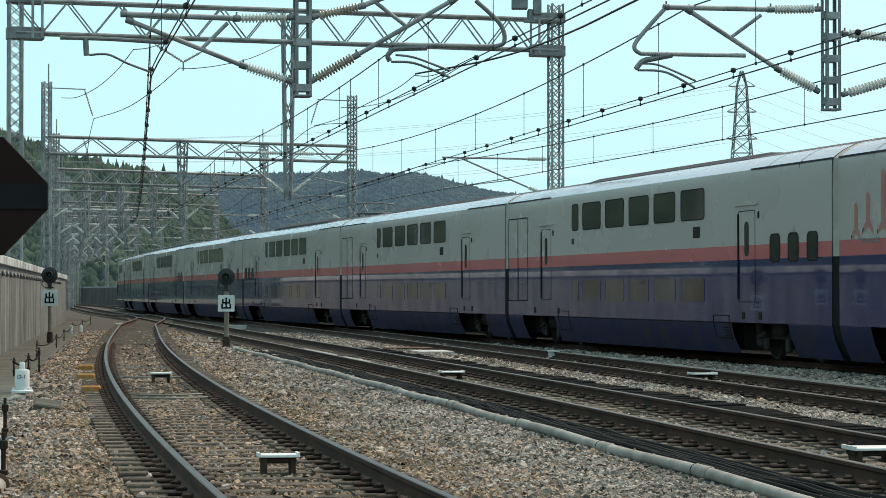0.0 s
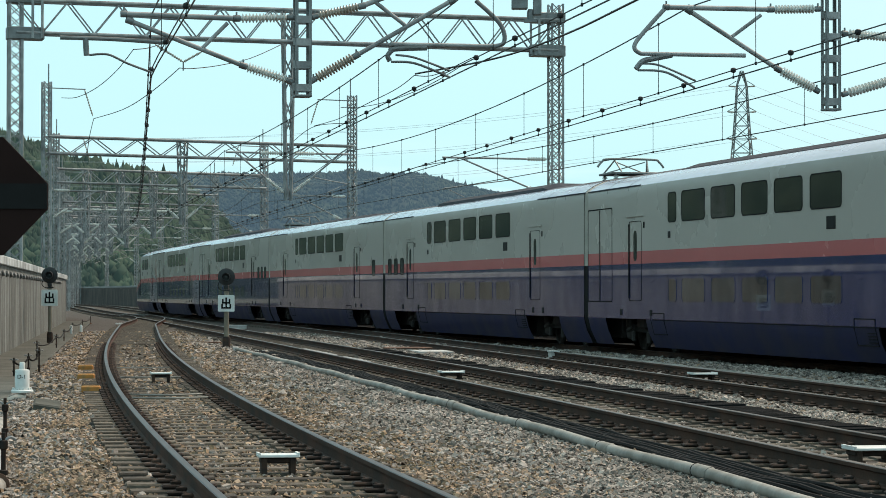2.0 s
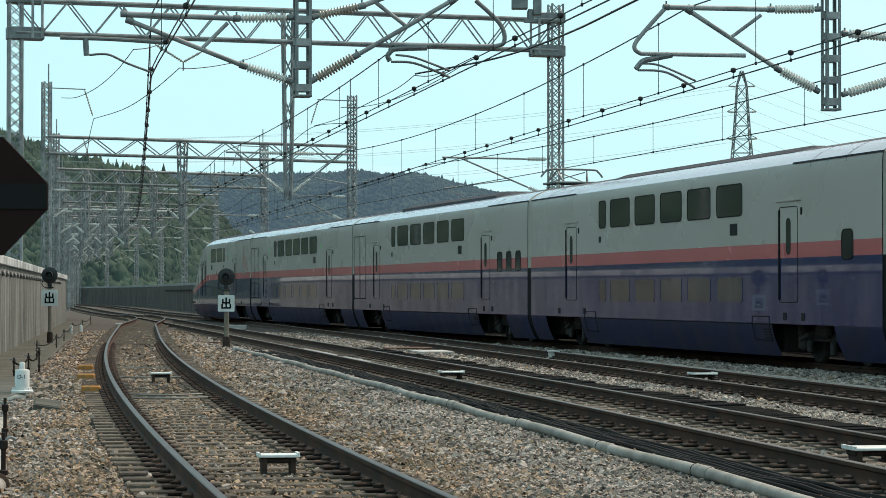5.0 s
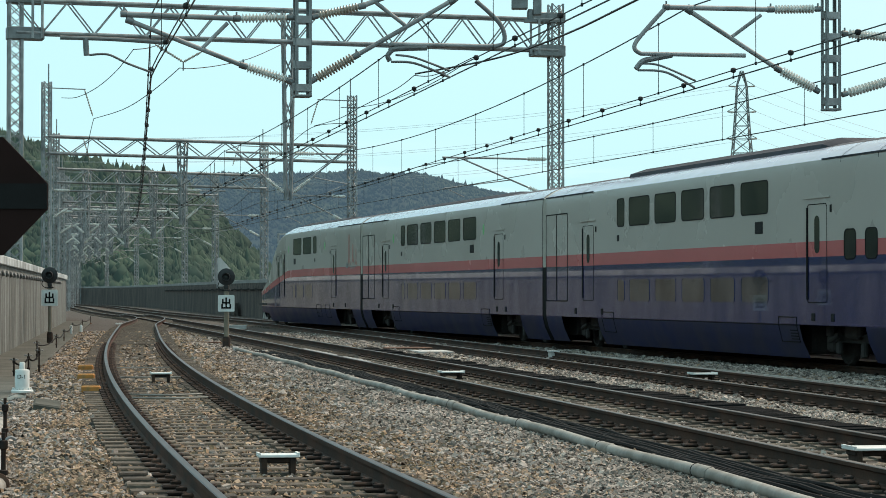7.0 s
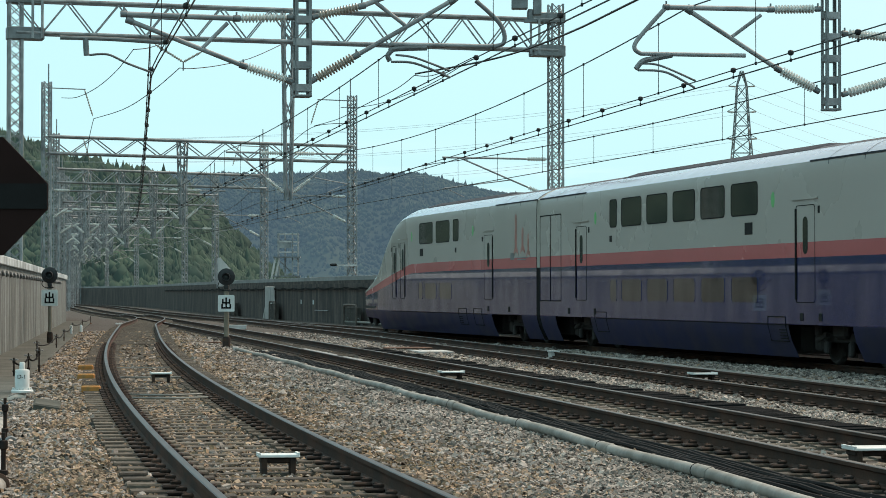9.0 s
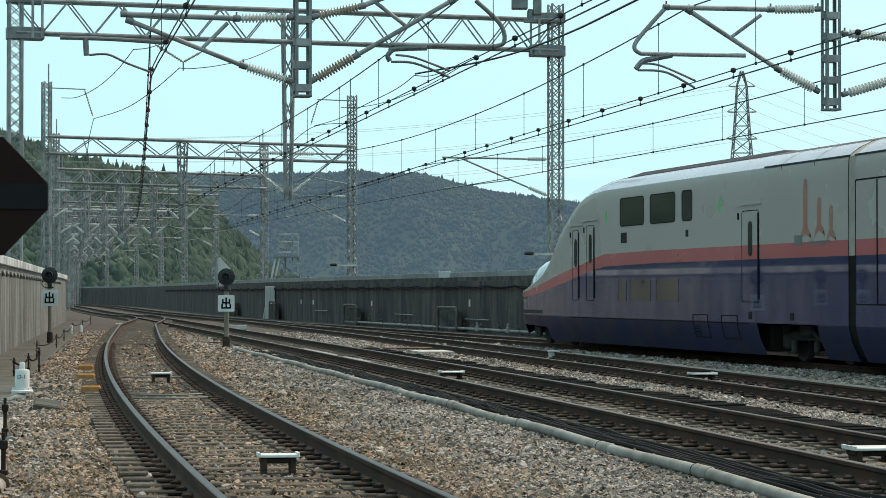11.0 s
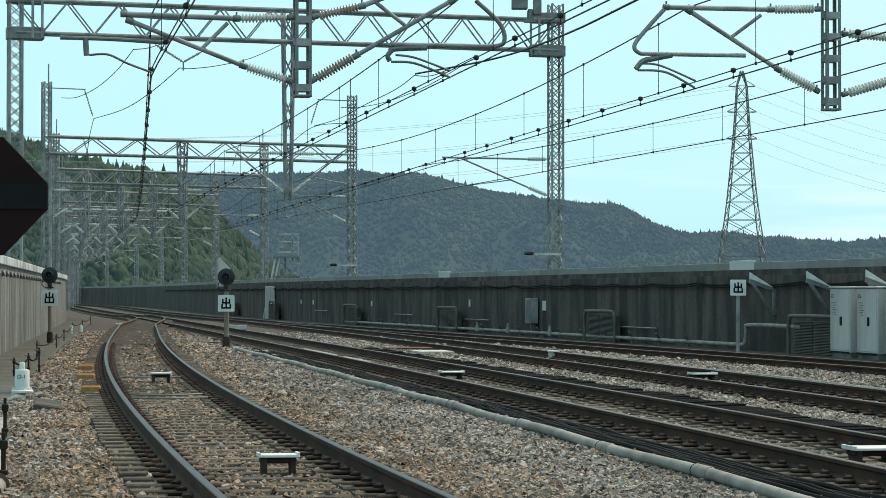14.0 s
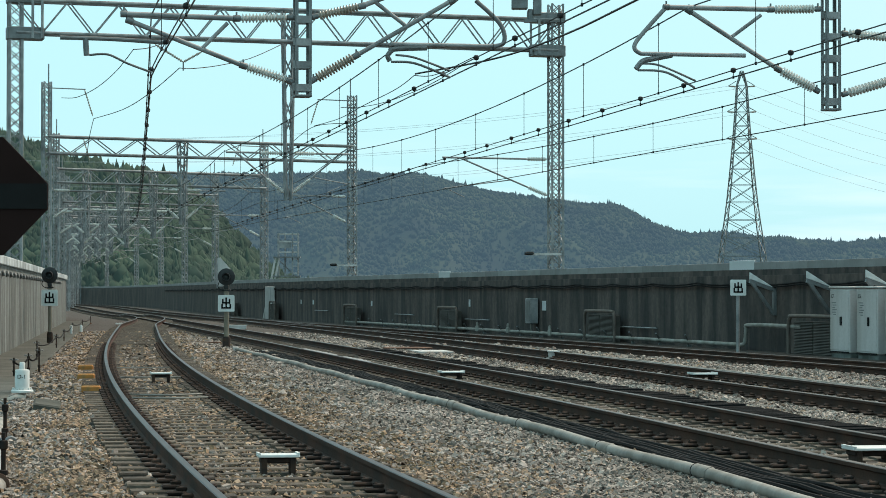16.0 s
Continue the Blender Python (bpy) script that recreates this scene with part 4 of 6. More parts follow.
def ridge_height(x, y):
    """The crest's height, falling to the plain in spurs and gullies."""
    crest = float(np.interp(x, CREST_X, CREST_Z))
    back = (y - 3000) / (750 if y < 3000 else 500)
    fold = noise.noise((x / 95 + y / 330, y / 420, 7.0)) + 0.5 * noise.noise((x / 40 - y / 190, y / 230, 2.0))
    return crest * max(0, 1 - back * back) ** (1.3 * (1.0 + 0.75 * fold))


def near_hill_height(x, y):
    rise = max(0.0, 1 - ((y - 860) / (210 if y < 860 else 160)) ** 2)
    return (44 / (1 + math.exp((x + 78) / 9)) + 16 / (1 + math.exp((x + 146) / 10))) * rise ** 0.8


def side_hill_height(x, y):
    return 46 * math.exp(-((x + 190) / 75) ** 2 - ((y - 150) / 260) ** 2)


def build_hills():
    build_hill("backdrop_ridge", "long wooded ridge, glowing blue-grey for the haze of distance", ridge_height, -720, 720, 2250, 3100, 220, 90, 0.0, 5.0, 46000, 5.2, LEAF_FAR, 3, 16)
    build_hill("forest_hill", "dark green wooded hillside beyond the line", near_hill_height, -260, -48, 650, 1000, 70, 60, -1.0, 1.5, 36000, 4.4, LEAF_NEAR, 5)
    # never in view: added as a dark slope for the train's side to mirror
    build_hill("side_forest", "dark green conifer slope out of view, added for reflections", side_hill_height, -270, -75, -120, 372, 40, 60, -1.0, 1.5, 4500, 9.0, LEAF_NEAR, 6)


# ---- the near portal: two hanging columns and their arms ----
def near_plane(x):
    """y of the near portal's plane at x."""
    return 41.5 + 0.238 * (x + 2.47)


def on_portal(x, z, off=0.0):
    return Vector((x, near_plane(x) - off, z))


def drop_column(parent, x, bottom):
    """A hanging column of two channels joined by batten plates, closed at its foot."""
    u = Vector((1, 0.238, 0)).normalized()
    v = Vector((-u.y, u.x, 0))
    m3 = Matrix((u, v, (0, 0, 1))).transposed()
    c = on_portal(x, 0)
    top = 10.2
    col = part("drop_column", Shape().box(c + Vector((0, 0, bottom + 0.02)), (0.30, 0.30, 0.04), 0, m3, 0.008), STEEL_DARK, parent)
    for k in (-1, 1):
        for q in (-1, 1):
            s = Shape()
            at = c + u * k * 0.115 + v * q * 0.125
            s.box(at + Vector((0, 0, (top + bottom) / 2)), (0.05, 0.012, top - bottom), 0, m3)
            s.box(at + u * k * 0.025 + v * q * -0.02 + Vector((0, 0, (top + bottom) / 2)), (0.012, 0.055, top - bottom), 0, m3)
            part("angle_leg", s, STEEL_DARK, col)
    z = bottom + 0.16
    while z < top:
        for q in (-1, 1):
            part("batten", Shape().box(c + v * q * 0.132 + Vector((0, 0, z)), (0.26, 0.010, 0.13), 0, m3, 0.002), STEEL, col)
        for k in (-1, 1):
            part("batten", Shape().box(c + u * k * 0.142 + Vector((0, 0, z + 0.02)), (0.010, 0.24, 0.13), 0, m3, 0.002), STEEL_DARK, col)
        z += 0.40
    return col, u


def fitting(s, p, d, r=0.05, L=0.12):
    """A cast clamp collar round a tube."""
    p, d = Vector(p), Vector(d).normalized()
    s.lathe([(r * 0.8, -L / 2), (r, -L / 2 + 0.01), (r, L / 2 - 0.01), (r * 0.8, L / 2)], p, d, 10)
    s.box(p + Vector((0, 0, r + 0.02)), (0.03, 0.03, 0.06))
    return s


def near_arm(parent, hi, lo, hi_in, lo_in, knee, stay_end, more, ins_mat):
    """One hinged arm; points lie in the portal's plane as (x, z)."""
    P = lambda q: on_portal(*q)
    a = Shape().tube([P(hi_in), P(knee)], 0.048, 10)
    for line, r in more:
        a.tube([P(q) for q in line], r, 10)
    arm = part("cantilever", a, STEEL, parent, "galvanised tubular cantilever arm", True)
    st = Shape().tube([P(lo_in), P(stay_end)], 0.043, 10)
    part("stay_tube", st, STEEL, arm, smooth=True)
    for a0, a1, r in ((hi, hi_in, 0.085), (lo, lo_in, 0.095)):
        d = (P(a1) - P(a0)).normalized()
        part("insulator", insulator(Shape(), P(a0) + d * 0.10, P(a1) - d * 0.02, r, 16, 13), ins_mat, arm, "ribbed porcelain insulator", True)
        part("insulator_cap", fitting(Shape(), P(a0) + d * 0.07, d, 0.055, 0.12), STEEL_DARK, arm, smooth=True)
        part("insulator_cap", fitting(Shape(), P(a1), d, 0.06, 0.14), STEEL_DARK, arm, smooth=True)
    part("clamp", fitting(Shape(), P(stay_end), P(stay_end) - P(lo_in), 0.06, 0.14), STEEL_DARK, arm, smooth=True)
    part("clamp", fitting(Shape(), P(knee), P(knee) - P(hi_in), 0.06, 0.12), STEEL_DARK, arm, smooth=True)
    return arm


def steady(parent, pts_list):
    s = Shape()
    for pts, r in pts_list:
        s.tube([on_portal(*q) for q in pts], r, 8)
    return part("steady_arm", s, STEEL_DARK, parent, smooth=True)


def bend(pts, n=6):
    """Rounds a polyline through its middle points."""
    out = []
    for i in range(len(pts) - 1):
        p0, p1, p2, p3 = pts[max(i - 1, 0)], pts[i], pts[i + 1], pts[min(i + 2, len(pts) - 1)]
        for k in range(n):
            t = k / n
            out.append(tuple(0.5 * (2 * b + (c - a) * t + (2 * a - 5 * b + 4 * c - d) * t * t + (3 * b - a - 3 * c + d) * t ** 3) for a, b, c, d in zip(p0, p1, p2, p3)))
    out.append(tuple(pts[-1]))
    return out


def build_near_portal():
    g = thing("near_catenary_portal", "grey hanging columns with insulated tubular arms", "gantry", "overhead line portals")
    u = Vector((1, 0.238, 0)).normalized()
    for off, z in ((0.28, 10.3), (-0.28, 10.3), (0.28, 9.3), (-0.28, 9.3)):
        a, b = on_portal(-14.5, z, off), on_portal(16.5, z, off)
        part("beam_chord", Shape().tube([a, b], 0.07, 10), STEEL, g, smooth=True)
    for k in (-1, 1):
        for i in range(30):
            a = on_portal(-14.5 + 31 * i / 30, 9.3 if i % 2 else 10.3, 0.28 * k)
            b = on_portal(-14.5 + 31 * (i + 1) / 30, 10.3 if i % 2 else 9.3, 0.28 * k)
            part("brace", Shape().bar(a, b, 0.055, 0.045), STEEL, g)
    for x in (-14.5, 16.5):
        m3 = Matrix((u, Vector((-u.y, u.x, 0)), (0, 0, 1))).transposed()
        build_mast(g, on_portal(x, -0.36), on_portal(x, 11.5), 0.6, m3, 26)
    c1, u = drop_column(g, -2.47, 4.86)
    c2, u = drop_column(g, 7.19, 4.80)
    arm = near_arm(c1, (-2.613, 6.264), (-2.632, 5.126), (-3.602, 6.217), (-3.486, 5.393), (-5.508, 6.242), (-5.414, 6.128), [([(-3.756, 6.134), (-4.178, 5.691)], 0.036), ([(-5.414, 6.206), (-4.56, 6.171)], 0.02)], PORCELAIN)
    steady(arm, [(bend([(-6.567, 5.807), (-5.678, 5.8), (-4.827, 5.763)]), 0.036), (bend([(-6.147, 5.798), (-6.128, 5.507)]), 0.05), (bend([(-6.082, 5.518), (-5.772, 5.535), (-5.442, 5.388), (-5.036, 5.241)]), 0.02)])
    arm = near_arm(c1, (-2.32, 6.273), (-2.339, 5.132), (-1.435, 6.496), (-1.533, 5.617), (1.173, 7.583), (0.161, 6.643), [([(-1.237, 6.602), (-0.66, 6.168)], 0.036), (bend([(0.585, 6.655), (1.01, 6.264), (1.102, 5.963), (0.929, 5.848), (0.161, 5.839), (-0.939, 5.831)]), 0.04)], PORCELAIN_BROWN)
    steady(arm, [(bend([(-0.939, 5.711), (-0.84, 5.754), (-0.291, 5.787)]), 0.05), (bend([(-0.939, 5.532), (-0.979, 5.63), (-0.899, 5.732)]), 0.045), (bend([(-0.84, 5.644), (-0.491, 5.602), (0.121, 5.385)]), 0.02), (bend([(-0.919, 5.522), (-0.491, 5.502), (0.131, 5.265)]), 0.022)])
    arm = near_arm(c2, (7.007, 6.688), (6.975, 5.142), (6.035, 6.65), (6.175, 5.552), (4.069, 6.635), (4.491, 6.585), [([(5.853, 6.541), (5.308, 6.132)], 0.034), (bend([(4.069, 6.635), (3.754, 6.287), (3.483, 5.942), (3.566, 5.79), (3.859, 5.777), (5.553, 5.787)]), 0.04)], PORCELAIN)
    steady(arm, [(bend([(4.174, 5.764), (3.859, 5.695), (3.629, 5.638), (3.503, 5.492)]), 0.05), (bend([(3.597, 5.596), (3.964, 5.564), (4.618, 5.3)]), 0.02), (bend([(3.545, 5.472), (3.912, 5.47), (4.174, 5.404), (4.596, 5.176)]), 0.022)])
    arm = near_arm(c2, (7.388, 6.249), (7.388, 5.098), (8.374, 6.191), (8.429, 5.413), (10.379, 6.306), (10.154, 6.141), [], PORCELAIN)
    return g


# ---- wires ----
def wire(name, label, pts, r, parent=None):
    cu = Shape().tube(pts, r, 5)
    return part(name, cu, WIRE, parent, label, True)


def span_wires(line, supports, zigzag, contact, gap, name, aux=True, slack=0.42, drop=(44.0, 6.0), hang=(43.0, 3.0)):
    """Compound overhead line over one track: messenger, auxiliary and contact wires with their droppers."""
    t = thing("overhead_wires", name, "overhead line", "overhead lines")

    def at(y, k):
        i = np.interp(y, supports, range(len(supports)))
        off = zigzag * math.cos(math.pi * i)
        d, across = across_at(line, y)
        return Vector((line(y), y, 0)) + across * off

    def sag(y):
        j = max(0, min(len(supports) - 2, int(np.searchsorted(supports, y)) - 1))
        a, b = supports[j], supports[j + 1]
        uu = (y - a) / (b - a)
        return gap - 4 * uu * (1 - uu) * gap * slack
    ys = np.arange(supports[0], supports[-1] + 0.1, 2.5)
    up = Vector((0, 0, 1))
    part("contact_wire", Shape().tube([at(y, 0) + up * contact for y in ys], 0.013, 5), WIRE, t, smooth=True)
    if aux:
        part("auxiliary_wire", Shape().tube([at(y, 0) + up * (contact + 0.12) for y in ys], 0.011, 5), WIRE, t, smooth=True)
    part("messenger_wire", Shape().tube([at(y, 0) + up * (contact + sag(y)) for y in ys], 0.014, 5), WIRE, t, smooth=True)
    low = contact + (0.12 if aux else 0)
    first, step = drop
    for y in np.arange(first - step * int((first - 8) / step), 132, step):
        s = Shape().tube([at(y, 0) + up * low, at(y, 0) + up * (contact + sag(y))], 0.0065, 4)
        s.box(at(y, 0) + up * (contact + sag(y)), (0.04, 0.05, 0.05)).box(at(y, 0) + up * low, (0.035, 0.05, 0.05))
        part("dropper", s, WIRE, t)
    if aux:
        first, step = hang
        for y in np.arange(first - step * int((first - 8) / step), 132, step):
            s = Shape().tube([at(y, 0) + up * contact, at(y, 0) + up * low], 0.007, 4)
            s.lathe([(0.02, -0.045), (0.045, -0.03), (0.05, 0.0), (0.045, 0.03), (0.02, 0.045)], at(y, 0) + up * low, (0, 0, 1), 8)
            s.box(at(y, 0) + up * contact, (0.03, 0.06, 0.05))
            part("hanger", s, WIRE, t)
    return t


def build_wires():
    span_wires(wire_siding, [-6, 41, 88, 120, 150], 0.0, 5.22, 1.10, "dark overhead wires of the siding with droppers", hang=(46.0, 4.6))
    span_wires(wire_near_main, [-5, 42.2, 89.5, 122, 154, 186, 219, 252, 285, 340], 0.0, 5.42, 1.36, "dark overhead wires of the near main track", slack=0.24, drop=(46.0, 6.15), hang=(41.3, 3.15))
    span_wires(wire_far_main, [-4, 43.0, 88.5, 124, 156, 188, 221, 254, 287, 340], 0.0, 5.16, 1.56, "dark overhead wires of the far main track", slack=0.33, drop=(45.6, 5.93), hang=(43.9, 3.0))
    span_wires(line_loop, [-3, 44.5, 88.5, 125, 157], 0.0, 5.17, 1.05, "dark overhead wires of the loop track", aux=False, slack=0.28, drop=(52.6, 5.15))


def build_jumpers():
    for pts in [[(-9.81, 88, 9.8), (-9.75, 92, 10.16), (-9.22, 98, 10.87), (-8.29, 104, 11.82), (-6.79, 112, 13.63)],
                [(-9.81, 88, 9.8), (-11.65, 95, 9.56), (-14.0, 104, 9.53), (-17.14, 116, 9.97)],
                [(-17.14, 116, 9.97), (-17.48, 117, 9.21), (-17.77, 118, 8.29)],
                [(-11.53, 88, 10.49), (-13.4, 97, 10.54), (-15.53, 106, 10.63), (-17.66, 114, 10.86), (-19.04, 118, 11.16)],
                [(-11.53, 88, 10.49), (-11.21, 90, 10.76), (-10.74, 93, 11.34)],
                [(-6.75, 124, 10.18), (-4.92, 112, 9.68), (-3.57, 104, 9.63), (-1.94, 97, 9.78), (-1.12, 92, 9.89)],
                [(-4.78, 122, 10.18), (-6.75, 124, 10.15), (-8.31, 128, 9.45)],
                [(-5.27, 122, 10.99), (-4.06, 118, 10.71), (-2.51, 112, 10.53), (-0.6, 104, 10.58), (1.13, 93, 10.61)],
                [(-1.12, 92, 9.89), (-0.3, 90, 9.73), (1.15, 86, 10.02)],
                [(-0.52, 44.6, 5.56), (0.95, 41.6, 5.56), (1.95, 37.8, 5.56), (2.73, 33.0, 5.53), (4.2, 24.0, 5.5)]]:
        t = wire("jumper_cable", "", bend(pts, 8), 0.018)
        tagged(t, "dark sagging jumper cable between portals", "cable", "jumper cables")


# ---- trackside things ----
def bars_sign(s, c, u, k):
    """The character on the departure boards, as strokes; c centre, u to the right, k size."""
    z = Vector((0, 0, 1))
    n = u.cross(z) * 0.008

    def stroke(x0, z0, x1, z1, t=0.105):
        a, b = c + u * x0 * k + z * z0 * k + n, c + u * x1 * k + z * z1 * k + n
        m3 = Matrix((u, u.cross(z), z)).transposed()
        wide = abs((b - a).dot(u)) + t * k
        high = abs((b - a).dot(z)) + t * k
        s.box((a + b) / 2, (wide, 0.006, high), 0, m3)
    stroke(0, 0.33, 0, -0.30)
    stroke(-0.22, 0.24, -0.22, 0.03)
    stroke(0.22, 0.24, 0.22, 0.03)
    stroke(-0.22, 0.03, 0.22, 0.03)
    stroke(-0.27, -0.08, -0.27, -0.30)
    stroke(0.27, -0.08, 0.27, -0.30)
    stroke(-0.27, -0.30, 0.27, -0.30)
    return s


def departure_signal(x, y, ground, sign_z, lamp_z, size, pole_r, has_lamp, label, turn=0.0):
    g = thing("departure_signal" if has_lamp else "departure_sign", label, "signal" if has_lamp else "sign", "departure signals", at=pose(x, y, 0, 0, 0, turn))
    u = Vector((1, 0, 0))
    top = lamp_z - 0.12 if has_lamp else sign_z + size * 0.4
    s = Shape().lathe([(pole_r, ground), (pole_r, top)], (0, 0, 0), n=14)
    part("pole", s, POLE if has_lamp else STEEL, g, smooth=True)
    if has_lamp:
        part("pole_foot", Shape().lathe([(pole_r * 1.6, ground), (pole_r * 1.6, ground + 0.30), (pole_r * 1.3, ground + 0.36)], (0, 0, 0), n=14), CLIP, g, "dark sleeve at the foot", True)
    c = Vector((0, -pole_r - 0.03, sign_z))
    plate = Shape()
    plate.prism(rounded(-size / 2, size / 2, -size / 2, size / 2, size * 0.07), ((c.x, c.y + 0.015, c.z), (1, 0, 0), (0, 0, 1)), ((c.x, c.y, c.z), (1, 0, 0), (0, 0, 1)))
    pl = part("sign_plate", plate, WHITE, g, "white enamel plate")
    part("character", bars_sign(Shape(), c + Vector((0, 0.0, 0)), u, size * 0.92), BLACK, pl, "black painted character")
    br = Shape()
    for dz in (-0.12, 0.12):
        br.box((0, -0.01, sign_z + dz), (pole_r * 2.6, pole_r * 2.2, 0.035), bevel=0.006)
    part("clamp", br, STEEL, g)
    if has_lamp:
        r = 0.255
        at = Vector((0, -0.06, lamp_z))
        part("background_disc", Shape().lathe([(r, 0), (r, 0.012), (r - 0.012, 0.02), (r * 0.45, 0.025)], at, (0, -1, 0), 40), SIGNAL_BLACK, g, "matt black round background", True)
        part("hood", Shape().lathe([(0.10, 0.0), (0.118, 0.02), (0.118, 0.20), (0.108, 0.20), (0.105, 0.04)], at, (0, -1, 0), 24), SIGNAL_BLACK, g, smooth=True)
        part("lens", Shape().lathe([(0.07, 0.03), (0.062, 0.05), (0.03, 0.065), (0.005, 0.07)], at, (0, -1, 0), 20), GLASS_LENS, g, "unlit dark lens", True)
        part("lamp_case", Shape().lathe([(0.14, 0), (0.14, 0.16), (0.11, 0.2)], at, (0, 1, 0), 18), SIGNAL_BLACK, g, smooth=True)
        part("mounting", Shape().box((0, -0.02, lamp_z - 0.30), (0.14, 0.13, 0.12), bevel=0.02).box((0.02, -0.03, lamp_z - 0.39), (0.20, 0.10, 0.05), bevel=0.01), SIGNAL_BLACK, g)
        part("lamp_cable", Shape().tube(bend([(-0.2, -0.02, lamp_z - 0.12), (-0.25, -0.04, lamp_z - 0.27), (-0.2, -0.05, lamp_z - 0.36), (-0.06, -0.03, lamp_z - 0.42)]), 0.014, 6), RUBBER, g, smooth=True)
    return g


def build_signals():
    departure_signal(-12.45, 75.0, -0.17, 1.27, 1.99, 0.52, 0.06, True, "black round departure signal on a pole beside the wall")
    departure_signal(-6.40, 70.0, -0.22, 1.12, 1.90, 0.49, 0.075, True, "black round departure signal between siding and main track")
    departure_signal(7.97, 64.0, -0.22, 1.57, 0, 0.43, 0.05, False, "white departure board on a slim pole before the wall")


def track_box(x, y, turn, wide=0.38, legs=0.17, top=0.035, deep=0.22):
    """A white lid on two bent legs standing between the rails."""
    g = thing("track_antenna_box", "white lid on dark legs between the rails", "trackside device", "track boxes", at=pose(x, y, 0, 0, 0, turn))
    part("lid", Shape().box((0, 0, top - 0.014), (wide, deep, 0.028), bevel=0.006), WHITE, g, "scuffed white lid")
    for k in (-1, 1):
        part("lid_rim", Shape().box((k * (wide / 2 - 0.012), 0, top + 0.006), (0.022, deep, 0.014)), WHITE, g)
        s = Shape().box((k * wide * 0.34, 0, top - 0.028 - legs / 2), (0.05, deep * 0.7, legs), bevel=0.006)
        s.box((k * wide * 0.34, 0, top - 0.034 - legs), (0.09, deep * 0.8, 0.025))
        part("leg", s, CLIP, g)
    part("body", Shape().box((0, 0.02, top - 0.055), (wide * 0.86, deep * 0.7, 0.05), bevel=0.01), CLIP, g)
    return g


def build_track_boxes():
    for line, y, w in ((line_siding, 20.3, 0.36), (line_siding, 41.0, 0.38), (line_near_main, 42.4, 0.44), (line_near_main, 21.6, 0.46), (line_far_main, 41.5, 0.46)):
        d, across = across_at(line, y)
        lift = 0.0 if line is line_siding else -0.02
        off = 0.14 if line is line_siding else -0.40 if line is line_far_main else -0.24 if y > 30 else -0.08
        p = Vector((line(y), y, 0)) + across * off
        track_box(p.x, p.y, math.degrees(math.atan2(across.y, across.x)), w, legs=0.17 if line is line_siding else 0.10, top=0.05 + lift, deep=0.2 if line is line_siding else 0.36)
    for x, y, w in ((2.75, 59.0, 0.22), (-9.2, 106, 0.8)):
        g = thing("cable_box", "small pale junction box on the ballast", "junction box", "junction boxes", at=pose(x, y, -0.20, 0, 0, 10))
        part("case", Shape().box((0, 0, 0.08), (w, 0.3, 0.16), bevel=0.02), CABINET, g)
        part("lid", Shape().box((0, 0, 0.175), (w + 0.04, 0.34, 0.03), bevel=0.008), WHITE, g)


def build_yellow_blocks():
    for x, y, w in ((-7.15, 47.4, 0.30), (-6.37, 42.3, 0.30), (-5.48, 36.9, 0.29)):
        tagged(part("yellow_marker_block", Shape().box((0, 0, 0.03), (w, 0.26, 0.10), bevel=0.015).box((0, 0.02, 0.085), (w * 0.9, 0.16, 0.012)), YELLOW, at=pose(x, y, -0.10, 0, 0, random.uniform(2, 8))),
               "worn yellow painted block on the ballast", "marker", "yellow blocks")


def flat_text(body, size, mat, parent, at, name="lettering"):
    """Flat letters in the built-in font as a mesh."""
    cu = bpy.data.curves.new(name, "FONT")
    cu.body, cu.size, cu.align_x, cu.align_y, cu.extrude = body, size, "CENTER", "CENTER", 0.0015
    tmp = bpy.data.objects.new(name, cu)
    scene.collection.objects.link(tmp)
    me = bpy.data.meshes.new_from_object(tmp.evaluated_get(bpy.context.evaluated_depsgraph_get()))
    bpy.data.objects.remove(tmp)
    me.materials.clear()
    me.materials.append(mat)
    return part(name, me, None, parent, at=at)


def build_drum():
    g = thing("impedance_drum", "pale green-white cylindrical track device on a flange", "trackside device", at=pose(-6.27, 35.3, -0.16))
    part("flange", Shape().lathe([(0.155, 0.10), (0.165, 0.11), (0.165, 0.135), (0.155, 0.145), (0.12, 0.15)], (0, 0, 0), n=28), WHITE, g, smooth=True)
    part("neck", Shape().lathe([(0.06, -0.05), (0.06, 0.1)], (0, 0, 0), n=16), WHITE, g, smooth=True)
    part("drum", Shape().lathe([(0.115, 0.15), (0.108, 0.20), (0.108, 0.43), (0.098, 0.445), (0.04, 0.45)], (0, 0, 0), n=28), WHITE, g, "pale painted drum", True)
    part("cap", Shape().lathe([(0.042, 0.445), (0.042, 0.54), (0.034, 0.555), (0.01, 0.558)], (0, 0, 0), n=16), WHITE, g, smooth=True)
    for k in range(10):
        a = 2 * math.pi * k / 10
        part("bolt", Shape().lathe([(0.014, 0.145), (0.014, 0.175), (0.009, 0.18)], (0.135 * math.cos(a), 0.135 * math.sin(a), 0), n=6), WHITE, g)
    flat_text("D-1", 0.085, BLACK, g, pose(0.012, -0.1125, 0.34, 90, 0, 0))
    part("elbow_pipe", Shape().tube(bend([(0.05, -0.1, 0.02), (-0.05, -0.16, 0.03), (-0.16, -0.22, -0.01), (-0.3, -0.3, -0.06)]), 0.055, 12), HOOD, g, "tan elbow pipe", True)
    pad = tagged(part("concrete_pad", Shape().box((0, 0, 0), (0.36, 0.55, 0.14), bevel=0.02), CONCRETE_FLOOR, at=pose(-5.30, 31.7, -0.10, 6, 8, 10)), "mossy concrete pad beside the drum", "pad")


